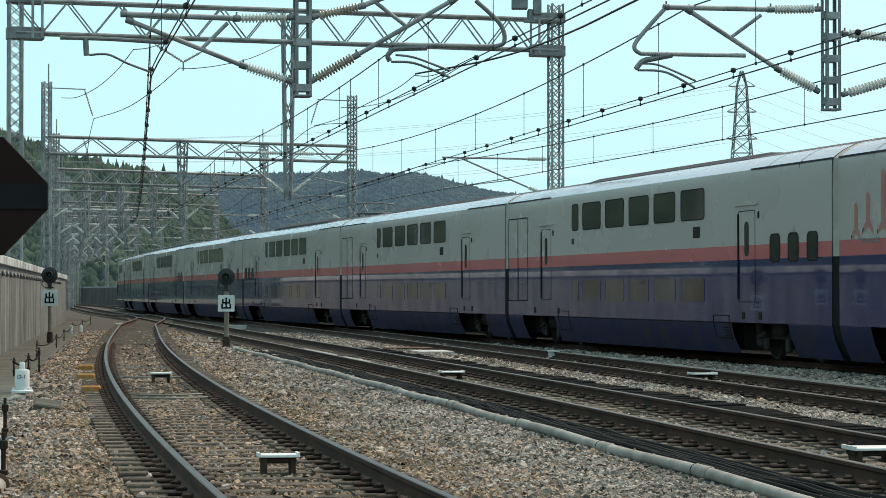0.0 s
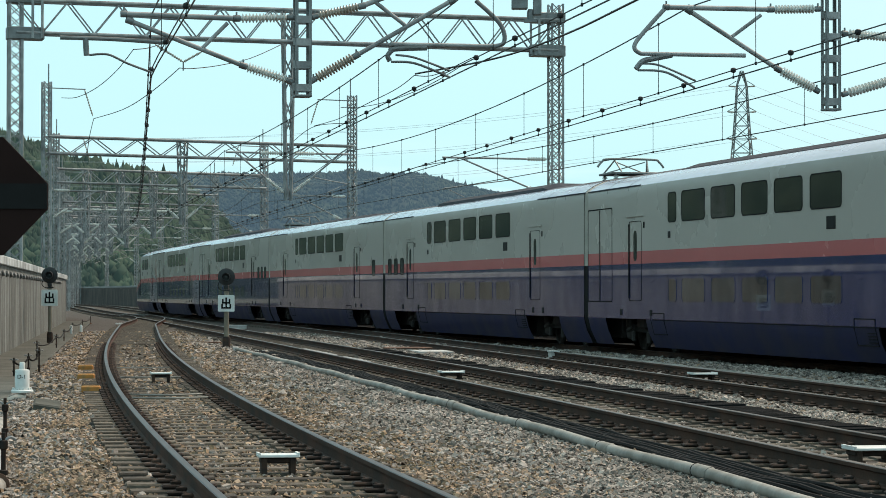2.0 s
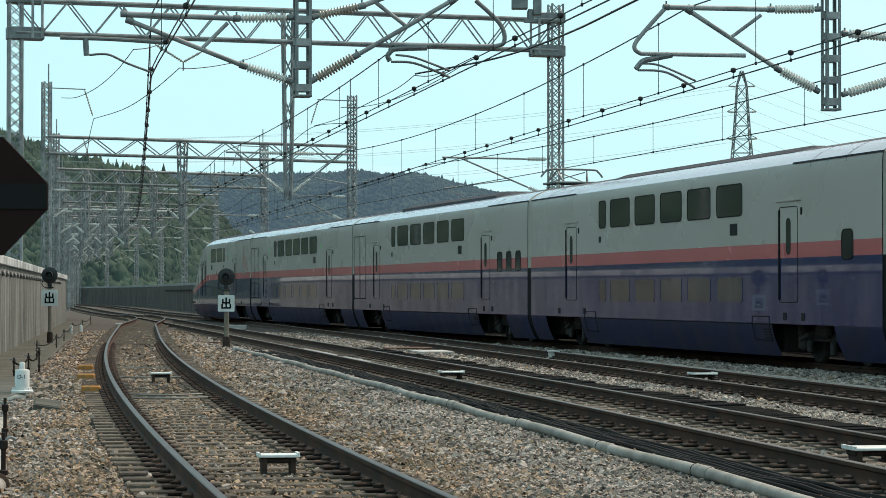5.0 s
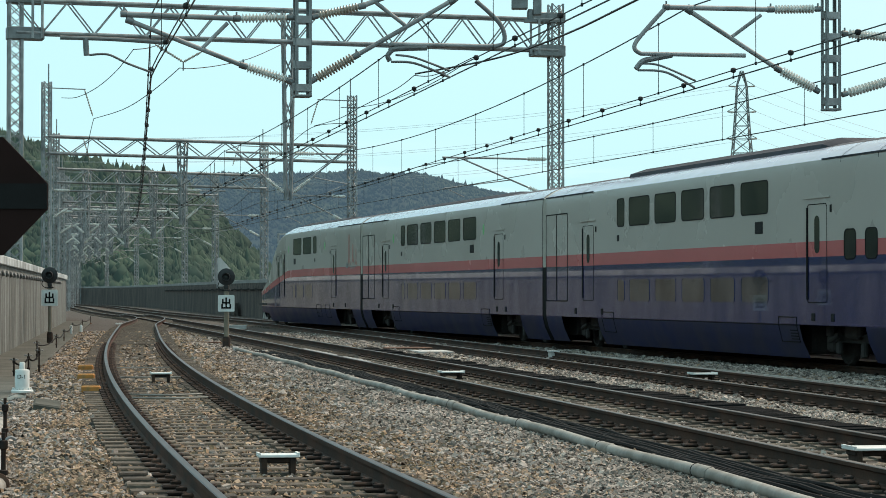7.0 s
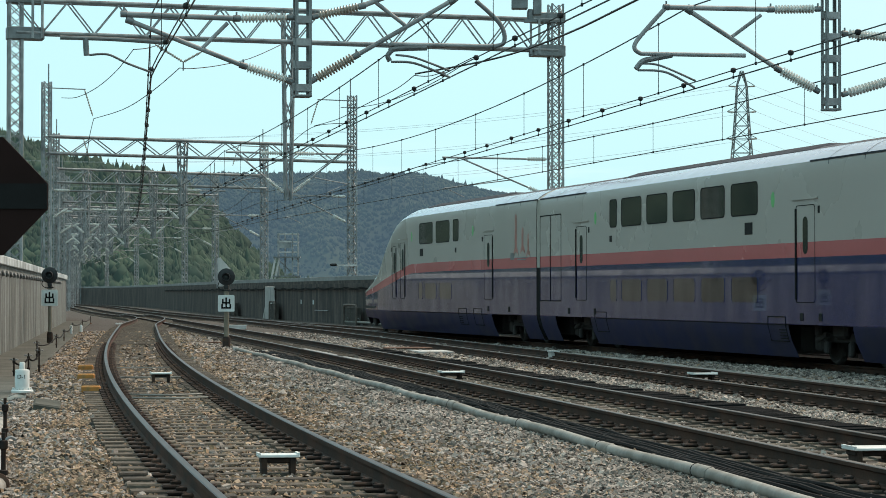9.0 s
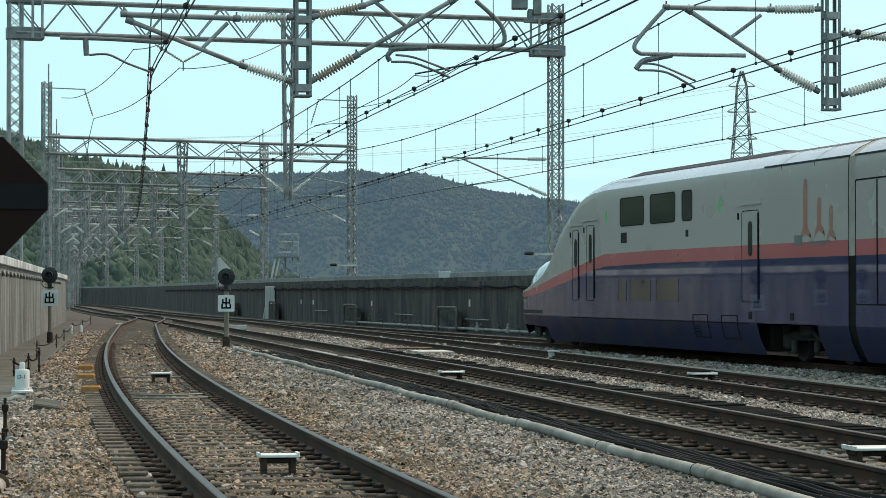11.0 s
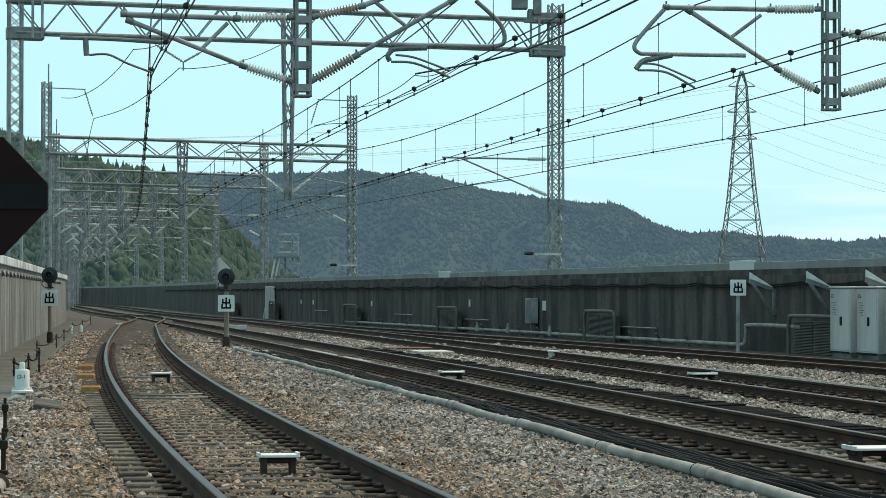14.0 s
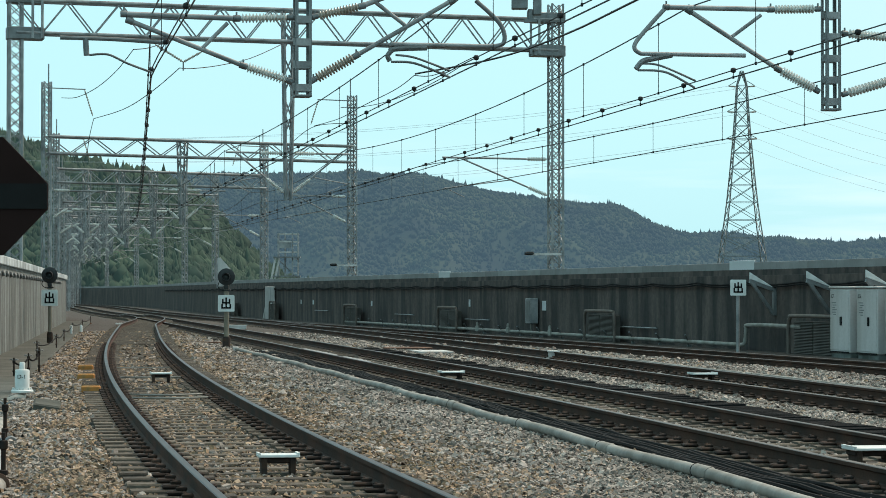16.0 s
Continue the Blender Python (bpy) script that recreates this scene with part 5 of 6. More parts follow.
def cable_post(x, y, z, h, thick=0.02, arms=True):
    g = thing("cable_post", "dark steel cable post with clamps", "post", "cable posts", at=pose(x, y, z, 0, 0, random.uniform(-20, 20)))
    part("rod", Shape().lathe([(thick, 0), (thick, h * 0.3), (thick * 1.7, h * 0.31), (thick * 1.7, h * 0.38), (thick * 0.9, h * 0.4), (thick * 0.9, h * 0.72), (thick * 1.6, h * 0.74), (thick * 1.6, h * 0.86), (thick * 0.8, h * 0.88), (thick * 0.8, h)], (0, 0, 0), n=10), CLIP, g, smooth=True)
    part("foot", Shape().lathe([(thick * 4, -0.02), (thick * 4, 0.02), (thick * 1.5, 0.05)], (0, 0, 0), n=12), RUST, g, smooth=True)
    if arms:
        for k in (-1, 1):
            part("clamp", Shape().tube(bend([(0, 0, h * 0.85), (k * thick * 2.5, 0, h * 0.92), (k * thick * 4.5, 0.01, h * 0.88)]), thick * 0.6, 6), STEEL, g, smooth=True)
    return g


def build_left_edge():
    """Posts, their cable and the big pipe along the edge of the walkway."""
    posts = [(-3.56, 19.2, 0.50, 0.022), (-4.62, 25.0, 0.52, 0.022), (-8.15, 45.0, 0.40, 0.018), (-8.05, 46.0, 0.46, 0.018), (-7.98, 46.8, 0.55, 0.018), (-9.6, 56.0, 0.5, 0.018), (-11.1, 68.0, 0.45, 0.018), (-12.4, 77.5, 0.45, 0.018), (-14.7, 94.0, 0.45, 0.018), (-16.6, 109.0, 0.4, 0.018), (-18.6, 125.0, 0.4, 0.018)]
    for x, y, h, t in posts:
        cable_post(x, y, -0.2, h, t)
    pts = [(x, y, -0.2 + h * 0.8) for x, y, h, t in posts[2:]]
    run = []
    for a, b in zip(pts, pts[1:]):
        for k in range(6):
            q = Vector(a).lerp(Vector(b), k / 6)
            q.z -= 0.10 * math.sin(math.pi * k / 6)
            run.append(q)
    tagged(part("post_cable", Shape().tube(run, 0.016, 6), RUBBER, smooth=True), "black cable slung between the posts", "cable")
    g = thing("edge_pipe", "grey pipe with rusty flanges beside the siding", "pipe")
    part("pipe", Shape().tube([(-3.52, 17.5, -0.16), (-3.60, 19.2, -0.13), (-4.70, 25.0, -0.12), (-5.3, 28.4, -0.13)], 0.075, 14), PIPE, g, smooth=True)
    for x, y in ((-3.60, 19.15), (-4.66, 24.8)):
        part("flange", Shape().lathe([(0.10, -0.03), (0.10, 0.03)], (x, y, -0.125), (-0.18, 1, 0), 16), RUST, g, "rusty flange")
    for x, y in ((-14.4, 91.7), (-14.15, 92.6)):
        q = thing("white_marker_post", "short white marker post", "post", "white posts", at=pose(x, y, -0.2))
        part("post", Shape().lathe([(0.055, 0), (0.055, 0.34), (0.045, 0.36), (0.01, 0.365)], (0, 0, 0), n=14), WHITE, q, smooth=True)
    b = thing("wall_cabinet", "narrow pale cabinet on the near wall", "cabinet", at=pose(-12.28, 66.2, 0, 0, 0, 7.7))
    part("case", Shape().box((0, 0, 1.02), (0.22, 0.4, 0.62), bevel=0.02), CABINET, b)
    part("conduit", Shape().lathe([(0.03, -0.2), (0.03, 0.72)], (0.05, 0, 0), n=10), PIPE, b, smooth=True)
    # hooks along the near wall
    for p, d, a in by_length(line_wall_near, 50, 118, 2.2):
        q = p + a * 0.13
        tagged(part("cable_hook", Shape().tube(bend([(0, -0.22, 0.05), (0.03, -0.1, -0.03), (0.03, 0.05, -0.03), (0, 0.22, 0.06)]), 0.03, 8).box((-0.01, 0, 0.0), (0.04, 0.12, 0.16), bevel=0.01), STEEL_DARK, smooth=True, at=pose(q.x, q.y, 1.93, 0, 0, 7.7)), "grey cable hook on the near wall", "hook", "cable hooks")


def build_octagon_sign():
    g = thing("diamond_sign", "dark brown truncated diamond sign with a black band, seen from behind", "sign", at=pose(-1.148, 6.0, 1.675))
    r, cut = 0.150, 0.032
    out = [(r - 0.005, -cut), (r - 0.005, cut), (cut, r), (-cut, r), (-r, cut), (-r, -cut), (-cut, -r), (cut, -r)]
    part("plate", Shape().prism(out, ((0, 0.012, 0), (1, 0, 0), (0, 0, 1)), ((0, 0, 0), (1, 0, 0), (0, 0, 1))), SIGN_BROWN, g)
    band = [(r - 0.006, -cut), (r - 0.006, cut), (-r + 0.006, cut), (-r + 0.006, -cut)]
    part("band", Shape().prism(band, ((0, 0.0, 0), (1, 0, 0), (0, 0, 1)), ((0, -0.004, 0), (1, 0, 0), (0, 0, 1))), BLACK, g, "black band")
    part("pole", Shape().lathe([(0.015, -2.05), (0.015, -0.05)], (-0.035, 0.03, 0), n=10), STEEL_DARK, g, smooth=True)


CONDUIT = np.poly1d(np.polyfit((14, 17.8, 19.4, 21.3, 25.9, 28.2, 30.4, 33.4, 41.3, 44.7, 49.1, 54, 60.6, 65), (3.35, 2.68, 2.42, 2.06, 1.33, 0.90, 0.50, 0.0, -1.32, -1.96, -2.74, -3.65, -4.83, -5.64), 3))


def build_pipes():
    def cond(y):
        return float(CONDUIT(y))
    g = thing("cable_conduit", "pale grey plastic conduit along the near main track", "conduit", "conduits")
    ys = np.arange(14, 65.5, 1.0)
    part("pipe", Shape().tube([(cond(y), y, -0.125 + 0.012 * math.sin(y)) for y in ys], 0.054, 14), PIPE, g, smooth=True)
    for y in (20.4, 23.9, 27.9, 32.6, 37.6, 43.5, 50.5, 58):
        d, a = across_at(cond, y)
        part("coupling", Shape().lathe([(0.058, -0.22), (0.063, -0.20), (0.063, 0.2), (0.058, 0.22)], (cond(y), y, -0.125 + 0.012 * math.sin(y)), d, 16), PIPE, g, smooth=True)
        part("seam", Shape().lathe([(0.066, -0.008), (0.066, 0.008)], Vector((cond(y), y, -0.125 + 0.012 * math.sin(y))) + d * 0.2, d, 16), RUBBER, g)
    part("end_box", Shape().box((cond(65.4), 65.4, -0.12), (0.15, 0.22, 0.13), bevel=0.02), CABINET, g, "pale end box")

    def cond2(y):
        return line_far_main(y) + 1.80 + 0.05 * math.sin(y * 0.6)
    g = thing("thin_conduit", "thin pale conduit along the far main track", "conduit", "conduits")
    part("pipe", Shape().tube([(cond2(y), y, -0.15) for y in np.arange(30, 62, 1.0)], 0.030, 10), PIPE, g, smooth=True)
    for i in range(7):
        def off(y, i=i):
            return line_near_main(y) - 1.22 - 0.065 * i + 0.12 * noise.noise((y * 0.35, i * 7.0, 0))
        tagged(part("track_cable", Shape().tube([(off(y), y, -0.15 + 0.03 * noise.noise((y * 0.8, i * 3.0, 4))) for y in np.arange(15, 64, 0.6)], 0.022, 6), RUBBER, smooth=True), "black cable lying beside the rails", "cable", "track cables")
    for y in np.arange(15.5, 64, 0.44):
        d, a = across_at(line_near_main, y)
        p = Vector((line_near_main(y), y, -0.10)) + a * 1.30
        part("ballast_mat", shared("mat", mat_mesh), None, MATS, at=pose(p.x, p.y, p.z + random.uniform(-0.012, 0.010), random.uniform(-2, 2), random.uniform(-2, 2), math.degrees(math.atan2(a.y, a.x)) + random.uniform(-2, 2)))


def mat_mesh():
    """A ribbed rubber mat."""
    s = Shape().box((0, 0, -0.03), (0.84, 0.45, 0.08), bevel=0.012)
    for k in range(4):
        s.box((0, -0.165 + 0.11 * k, 0.02), (0.80, 0.05, 0.03))
    return s.mesh("ballast_mat", RUBBER)


def on_wall(y, out, z):
    """A point out metres from the far wall's face towards the tracks."""
    d, a = across_at(line_wall_far, y)
    return Vector((line_wall_far(y), y, z)) - a * (0.11 + out)


def wall_turn(y):
    d, a = across_at(line_wall_far, y)
    return math.degrees(math.atan2(d.y, d.x))


def louvre_cabinet(y, length=3.3, high=1.02, ground=-0.26):
    p = on_wall(y, 0.2, ground)
    g = thing("louvred_cabinet", "grey louvred cabinet under a bent pipe guard at the wall", "cabinet", "louvred cabinets", at=pose(p.x, p.y, p.z, 0, 0, wall_turn(y)))
    part("case", Shape().box((0, 0.13, high * 0.46), (length * 0.86, 0.24, high * 0.92), bevel=0.02), LOUVRE, g)
    slat = shared(("slat", length), lambda: Shape().box((0, 0, 0), (length * 0.39, 0.035, 0.016)).mesh("slat", LOUVRE))
    n = 22
    for i in range(n):
        for k in (-1, 1):
            part("slat", slat, None, g, at=pose(k * length * 0.21, 0.262, 0.08 + i * (high * 0.86) / n, 35, 0, 0))
    h = length / 2
    part("guard_pipe", Shape().tube(bend([(-h, 0.30, -0.05), (-h, 0.30, high * 0.8), (-h + 0.12, 0.30, high), (-h + 0.35, 0.30, high + 0.05), (h - 0.35, 0.30, high + 0.05), (h - 0.12, 0.30, high), (h, 0.30, high * 0.8), (h, 0.30, -0.05)]), 0.055, 10), RUST_PIPE, g, "brownish bent pipe guard", True)


def build_wall_things():
    for y in (62.3, 80.3, 100.9, 121.0):
        louvre_cabinet(y)
    for y in (146, 166):
        louvre_cabinet(y, 2.2, 1.1)
    # tall pale cabinets
    for y, label in ((59.95, "C7."), (58.3, "C6."), (56.65, "C5.")):
        p = on_wall(y, 0.45, -0.26)
        g = thing("relay_cabinet", "tall grey-white relay cabinet before the wall", "cabinet", "relay cabinets", at=pose(p.x, p.y, p.z, 0, 0, wall_turn(y) + 180))
        part("case", Shape().box((0, 0, 0.99), (1.24, 0.6, 1.62), bevel=0.02), CABINET, g)
        part("roof", Shape().box((0, 0, 1.825), (1.30, 0.66, 0.05), bevel=0.012), CABINET, g)
        part("plinth", Shape().box((0, 0, 0.09), (1.20, 0.55, 0.18), bevel=0.01), CONCRETE, g, "concrete plinth")
        door = part("door", Shape().box((0, -0.306, 1.0), (1.16, 0.016, 1.50), bevel=0.004), CABINET, g)
        part("handle", Shape().box((0.12, -0.325, 0.98), (0.10, 0.03, 0.22), bevel=0.008), BLACK, door, "black recessed handle")
        part("hinge_seam", Shape().box((0, -0.312, 0.20), (1.2, 0.02, 0.03)), RUBBER, g)
        flat_text(label, 0.14, SIGNAL_BLACK, g, pose(-0.40, -0.32, 1.60, 90, 0, 0))
        for i in range(6):
            part("label_bar", Shape().box((-0.34 + 0.05 * (i % 2), -0.316, 1.44 - 0.06 * i), (0.28 - 0.06 * (i % 3), 0.006, 0.022)), STEEL_DARK, g, "unreadable line of small lettering")
    # brackets with pale tops
    for y in (66.0, 62.0, 58.3):
        p = on_wall(y, 0, 0)
        g = thing("wall_bracket", "grey steel bracket with a pale top plate on the wall", "bracket", "wall brackets", at=pose(p.x, p.y, 0, 0, 0, wall_turn(y)))
        part("top_plate", Shape().add([(-0.03, 0.05, 1.56), (-0.03, 0.78, 1.82), (-0.03, 0.78, 2.0), (0.03, 0.05, 1.56), (0.03, 0.78, 1.80), (0.03, 0.78, 2.0)], [(0, 2, 1), (3, 4, 5), (0, 1, 4, 3), (1, 2, 5, 4), (2, 0, 3, 5)]), WHITE, g, "pale triangular plate")
        part("post", Shape().box((0, 0.05, 1.2), (0.14, 0.09, 0.80), bevel=0.01), STEEL_DARK, g)
        part("strut", Shape().bar((0, 0.72, 1.72), (0, 0.08, 0.84), 0.09, 0.09), STEEL_DARK, g)
        part("beam", Shape().bar((0, 0.02, 1.50), (0, 0.78, 1.75), 0.08, 0.10), STEEL_DARK, g)
    # conduit along the foot of the wall
    g = thing("wall_conduit", "grey pipe on clamps along the foot of the wall", "conduit")
    part("pipe", Shape().tube([on_wall(y, 0.42, -0.05) for y in np.arange(68.5, 123, 2.0)], 0.062, 10), PIPE, g, smooth=True)
    part("riser", Shape().tube(bend([on_wall(68.5, 0.42, -0.05), on_wall(67.45, 0.42, -0.04), on_wall(67.25, 0.42, 0.10), on_wall(67.15, 0.42, 0.40), on_wall(66.85, 0.42, 0.52), on_wall(63.2, 0.42, 0.52)]), 0.062, 10), PIPE, g, smooth=True)
    for y in np.arange(72, 122, 2.6):
        a, b = on_wall(y, 0.35, -0.2), on_wall(y - 0.35, 0.62, 0.16)
        part("clamp", Shape().tube(bend([a, a.lerp(b, 0.5) + Vector((0, 0, 0.06)), b]), 0.025, 6).box(a, (0.12, 0.12, 0.1)), STEEL_DARK, g, smooth=True)
    for y in (86, 91.5, 96):
        p = on_wall(y, 0.5, 0.02)
        part("valve", Shape().lathe([(0.08, -0.14), (0.08, 0.05), (0.05, 0.08), (0.05, 0.2), (0.02, 0.24)], p, n=12), PIPE, g, smooth=True)
    # meter box, small plates, ladder rails
    p = on_wall(89.3, 0.2, 0)
    g = thing("meter_box", "weathered grey meter box on the dark wall", "electrical box", at=pose(p.x, p.y, 0, 0, 0, wall_turn(89.3)))
    part("case", Shape().box((0, 0, 0.75), (0.75, 0.3, 0.95), bevel=0.02), STEEL, g)
    part("door", Shape().box((-0.05, 0.16, 0.75), (0.55, 0.02, 0.8), bevel=0.005), STEEL_DARK, g)
    part("leg_pipe", Shape().lathe([(0.04, -0.25), (0.04, 0.25)], (0.1, 0, 0), n=8), PIPE, g, smooth=True)
    for y, z, w, h in ((88.3, 0.95, 0.5, 0.36), (99, 1.0, 0.25, 0.3), (118, 0.9, 0.3, 0.25), (134, 0.9, 0.3, 0.25), (138, 0.9, 0.3, 0.25)):
        p = on_wall(y, 0.012, z)
        tagged(part("wall_plate", Shape().box((0, 0, 0), (w, 0.02, h), bevel=0.004), PANEL_PALE, at=pose(p.x, p.y, p.z, 0, 0, wall_turn(y))), "small pale plate on the dark wall", "plate", "wall plates")
    for y, z in ((77.5, 0.30), (97.5, 0.33), (110.5, 0.42), (131, 0.45)):
        p = on_wall(y, 0.12, z)
        g = thing("hand_rail", "short grey rail fixed to the wall", "rail", "wall rails", at=pose(p.x, p.y, p.z, 0, 0, wall_turn(y)))
        part("bar", Shape().tube([(-1.9, 0, 0), (1.9, 0, 0)], 0.022, 8), STEEL, g, smooth=True)
        for k in (-1.7, 0, 1.7):
            part("bracket", Shape().box((k, -0.05, 0), (0.06, 0.12, 0.06)), STEEL_DARK, g)
    # cables along the top of the wall
    for j, (z0, r) in enumerate(((1.72, 0.028), (1.66, 0.02))):
        run = []
        y = 52.0
        while y < 240:
            for k in range(4):
                run.append(on_wall(y + k, 0.10, z0 - 0.07 * math.sin(math.pi * k / 4) + 0.02 * noise.noise((y * 0.2, j, 0))))
            y += 4
        tagged(part("wall_cable", Shape().tube(run, r, 6), RUBBER, smooth=True), "black cable hung along the top of the wall", "cable", "wall cables")


WEDGE_Y = 176.8


def build_wedge():
    """A pale triangular sheet standing above the far wall."""
    p = on_wall(WEDGE_Y, -0.1, 0)
    g = thing("wedge_screen", "pale triangular sheet standing on the dark wall", "screen", at=pose(p.x, p.y, 0))
    part("sheet", Shape().prism([(-0.52, 1.9), (-0.52, 4.03), (-0.30, 4.07), (0.52, 3.15), (0.52, 1.9)], ((0, 0.03, 0), (1, 0, 0), (0, 0, 1)), ((0, -0.03, 0), (1, 0, 0), (0, 0, 1))), CABINET, g)
    part("edge_angle", Shape().bar((-0.52, -0.05, 1.8), (-0.52, -0.05, 4.05), 0.08), STEEL, g)


def build_pylon():
    """The tall power pylon beyond the wall."""
    g = thing("power_pylon", "tall grey lattice power transmission tower", "pylon", at=pose(45.5, 360, 0))
    lv = [(0.0, 3.6), (4.6, 3.45), (7, 3.2), (9.8, 2.8), (12.5, 2.42), (15.2, 2.1), (17.8, 1.85), (20.3, 1.62), (22.7, 1.42), (24.8, 1.24), (26.8, 1.1), (29, 0.95), (31, 0.85), (33, 0.72), (35.2, 0.2)]
    for k in range(4):
        sx, sy = ((-1, -1), (1, -1), (1, 1), (-1, 1))[k]
        tx, ty = ((1, -1), (1, 1), (-1, 1), (-1, -1))[k]
        part("leg", Shape().tube([(sx * w, sy * w, z) for z, w in lv], 0.095, 4), STEEL_DARK, g)
        s = Shape()
        for (z0, w0), (z1, w1) in zip(lv, lv[1:]):
            s.bar((sx * w0, sy * w0, z0), (tx * w1, ty * w1, z1), 0.085)
            s.bar((tx * w0, ty * w0, z0), (sx * w1, sy * w1, z1), 0.085)
            s.bar((sx * w1, sy * w1, z1), (tx * w1, ty * w1, z1), 0.07)
        part("face_bracing", s, STEEL_DARK, g)
    for z, r in ((24.8, 2.3), (28.9, 2.2), (32.8, 2.0)):
        for k in (-1, 1):
            arm = part("crossarm", Shape().bar((k * 0.9, -0.6, z), (k * r, 0, z + 0.12), 0.12).bar((k * 0.9, 0.6, z), (k * r, 0, z + 0.12), 0.12).bar((k * 0.8, 0, z + 0.9), (k * r, 0, z + 0.15), 0.1), STEEL_DARK, g)
            part("insulator_string", insulator(Shape(), (k * r, 0, z + 0.1), (k * (r - 0.9), -0.9, z - 0.05), 0.13, 8, 8), PORCELAIN_BROWN, arm)
    for z, r in ((24.8, 2.3), (28.9, 2.2), (32.8, 2.0)):
        for k in (-1, 1):
            a = Vector((45.5 + k * r, 360, z + 0.1))
            for bx, bz in ((-160, z + 6), (150, z - 4)):
                b = Vector((bx + k * r, 360 + (60 if bx < 0 else 40), bz))
                tagged(part("power_line", Shape().tube([a.lerp(b, i / 14) + Vector((0, 0, -9 * 4 * (i / 14) * (1 - i / 14))) for i in range(15)], 0.018, 4), WIRE_PALE), "thin pale power line to the pylon", "power line", "power lines")


def build_access_stand():
    """White struts and a caged ladder standing at the wall."""
    x, y = -10.62, 152.5
    g = thing("access_stand", "pale steel access stand with a caged platform", "stand", at=pose(x, y, 0, 0, 0, 0))
    for dx, dy in ((0, 0), (0.42, 0.5), (0.92, 0), (1.27, 0.5), (0.0, 0.5), (1.27, 0.0)):
        part("upright", Shape().box((dx, dy, 3.85), (0.09, 0.09, 2.9)), STEEL, g)
    for z in (5.22, 4.72, 4.05):
        part("rail", Shape().bar((-0.05, 0, z), (1.32, 0, z), 0.08).bar((-0.05, 0.5, z), (1.32, 0.5, z), 0.08), CABINET, g)
    for k in range(5):
        part("ladder_rung", Shape().bar((0.92, -0.02, 2.7 + 0.45 * k), (1.27, -0.02, 2.7 + 0.45 * k), 0.05), CABINET, g)
    part("mesh_panel", Shape().box((0.42, 0.02, 4.55), (0.84, 0.03, 0.5)), STEEL, g, "grey mesh panel")
    part("floor", Shape().box((0.55, 0.2, 3.72), (1.75, 0.9, 0.08)).box((0.55, 0.2, 2.50), (1.75, 0.9, 0.08)), STEEL_DARK, g)
    for dx in (-0.12, 0.12):
        part("strut", Shape().bar((dx - 0.80, -0.3, -0.3), (dx - 0.05, 0, 3.7), 0.13, 0.10), CABINET, g, "pale leaning strut")
    part("brace", Shape().bar((-0.1, 0, 3.68), (1.3, 0.1, 2.3), 0.07), STEEL_DARK, g)
    q = thing("pale_cabinet", "narrow pale grey cabinet at the wall", "cabinet", at=pose(x - 0.18, y - 4.5, -0.25, 0, 0, 0))
    part("case", Shape().box((0, 0, 1.05), (0.62, 0.5, 2.05), bevel=0.02), CABINET, q)
    part("door_seam", Shape().box((0.02, -0.255, 1.05), (0.02, 0.01, 1.9)), STEEL_DARK, q)
    part("handle", Shape().box((0.18, -0.27, 1.0), (0.05, 0.03, 0.2)), BLACK, q)
    for x, y, z in ((4.35, 93.3, 2.95), (-4.9, 127, 2.9)):
        q = thing("line_switch", "dark remote switch on an arm from the mast", "switch", "line switches", at=pose(x, y, z))
        part("arm", Shape().bar((-0.9, -0.3, 0), (0.30, -0.3, 0), 0.09), CABINET, q)
        part("case", Shape().box((-0.95, -0.3, 0.03), (0.34, 0.2, 0.14), bevel=0.04).lathe([(0.05, 0), (0.05, 0.1)], (-1.1, -0.3, -0.03)), SIGNAL_BLACK, q)
    # switch gear on the beam end of the big portal
    q = thing("switch_gear", "grey switch gear boxes on the portal beam", "switch gear", at=pose(2.95, 91.0, 12.35))
    part("case", Shape().box((0, 0, 0.3), (0.62, 0.5, 0.6), bevel=0.03), STEEL_DARK, q)
    part("side_case", Shape().box((0.68, 0, 0.12), (0.32, 0.4, 0.7), bevel=0.03), STEEL_DARK, q)
    part("drive", Shape().lathe([(0.14, -0.35), (0.14, 0.0), (0.09, 0.1)], (0.42, 0, -0.1), n=12).box((0.42, 0, -0.45), (0.5, 0.3, 0.12)), STEEL_DARK, q)


def strip_shapes():
    """Three soft long strokes with a dark tip, standing for the painted emblem."""
    strokes = []
    for x, z0, z1, w in ((2.35, 2.58, 3.80, 0.32), (1.62, 2.62, 3.40, 0.30), (1.02, 2.50, 3.22, 0.27)):
        strokes.append(([(x - w * 0.9, z0 - 0.02), (x + w * 0.1, z0 + 0.10), (x + w * 0.95, z0 - 0.04), (x + w * 0.75, z0 + 0.12), (x + w * 0.40, z0 + 0.22), (x + w * 0.42, z1 - 0.1), (x + w * 0.1, z1), (x - w * 0.30, z1 - 0.05), (x - w * 0.28, z0 + 0.22), (x - w * 0.7, z0 + 0.14)], (x - w * 0.9, z0 - 0.02)))
    return strokes


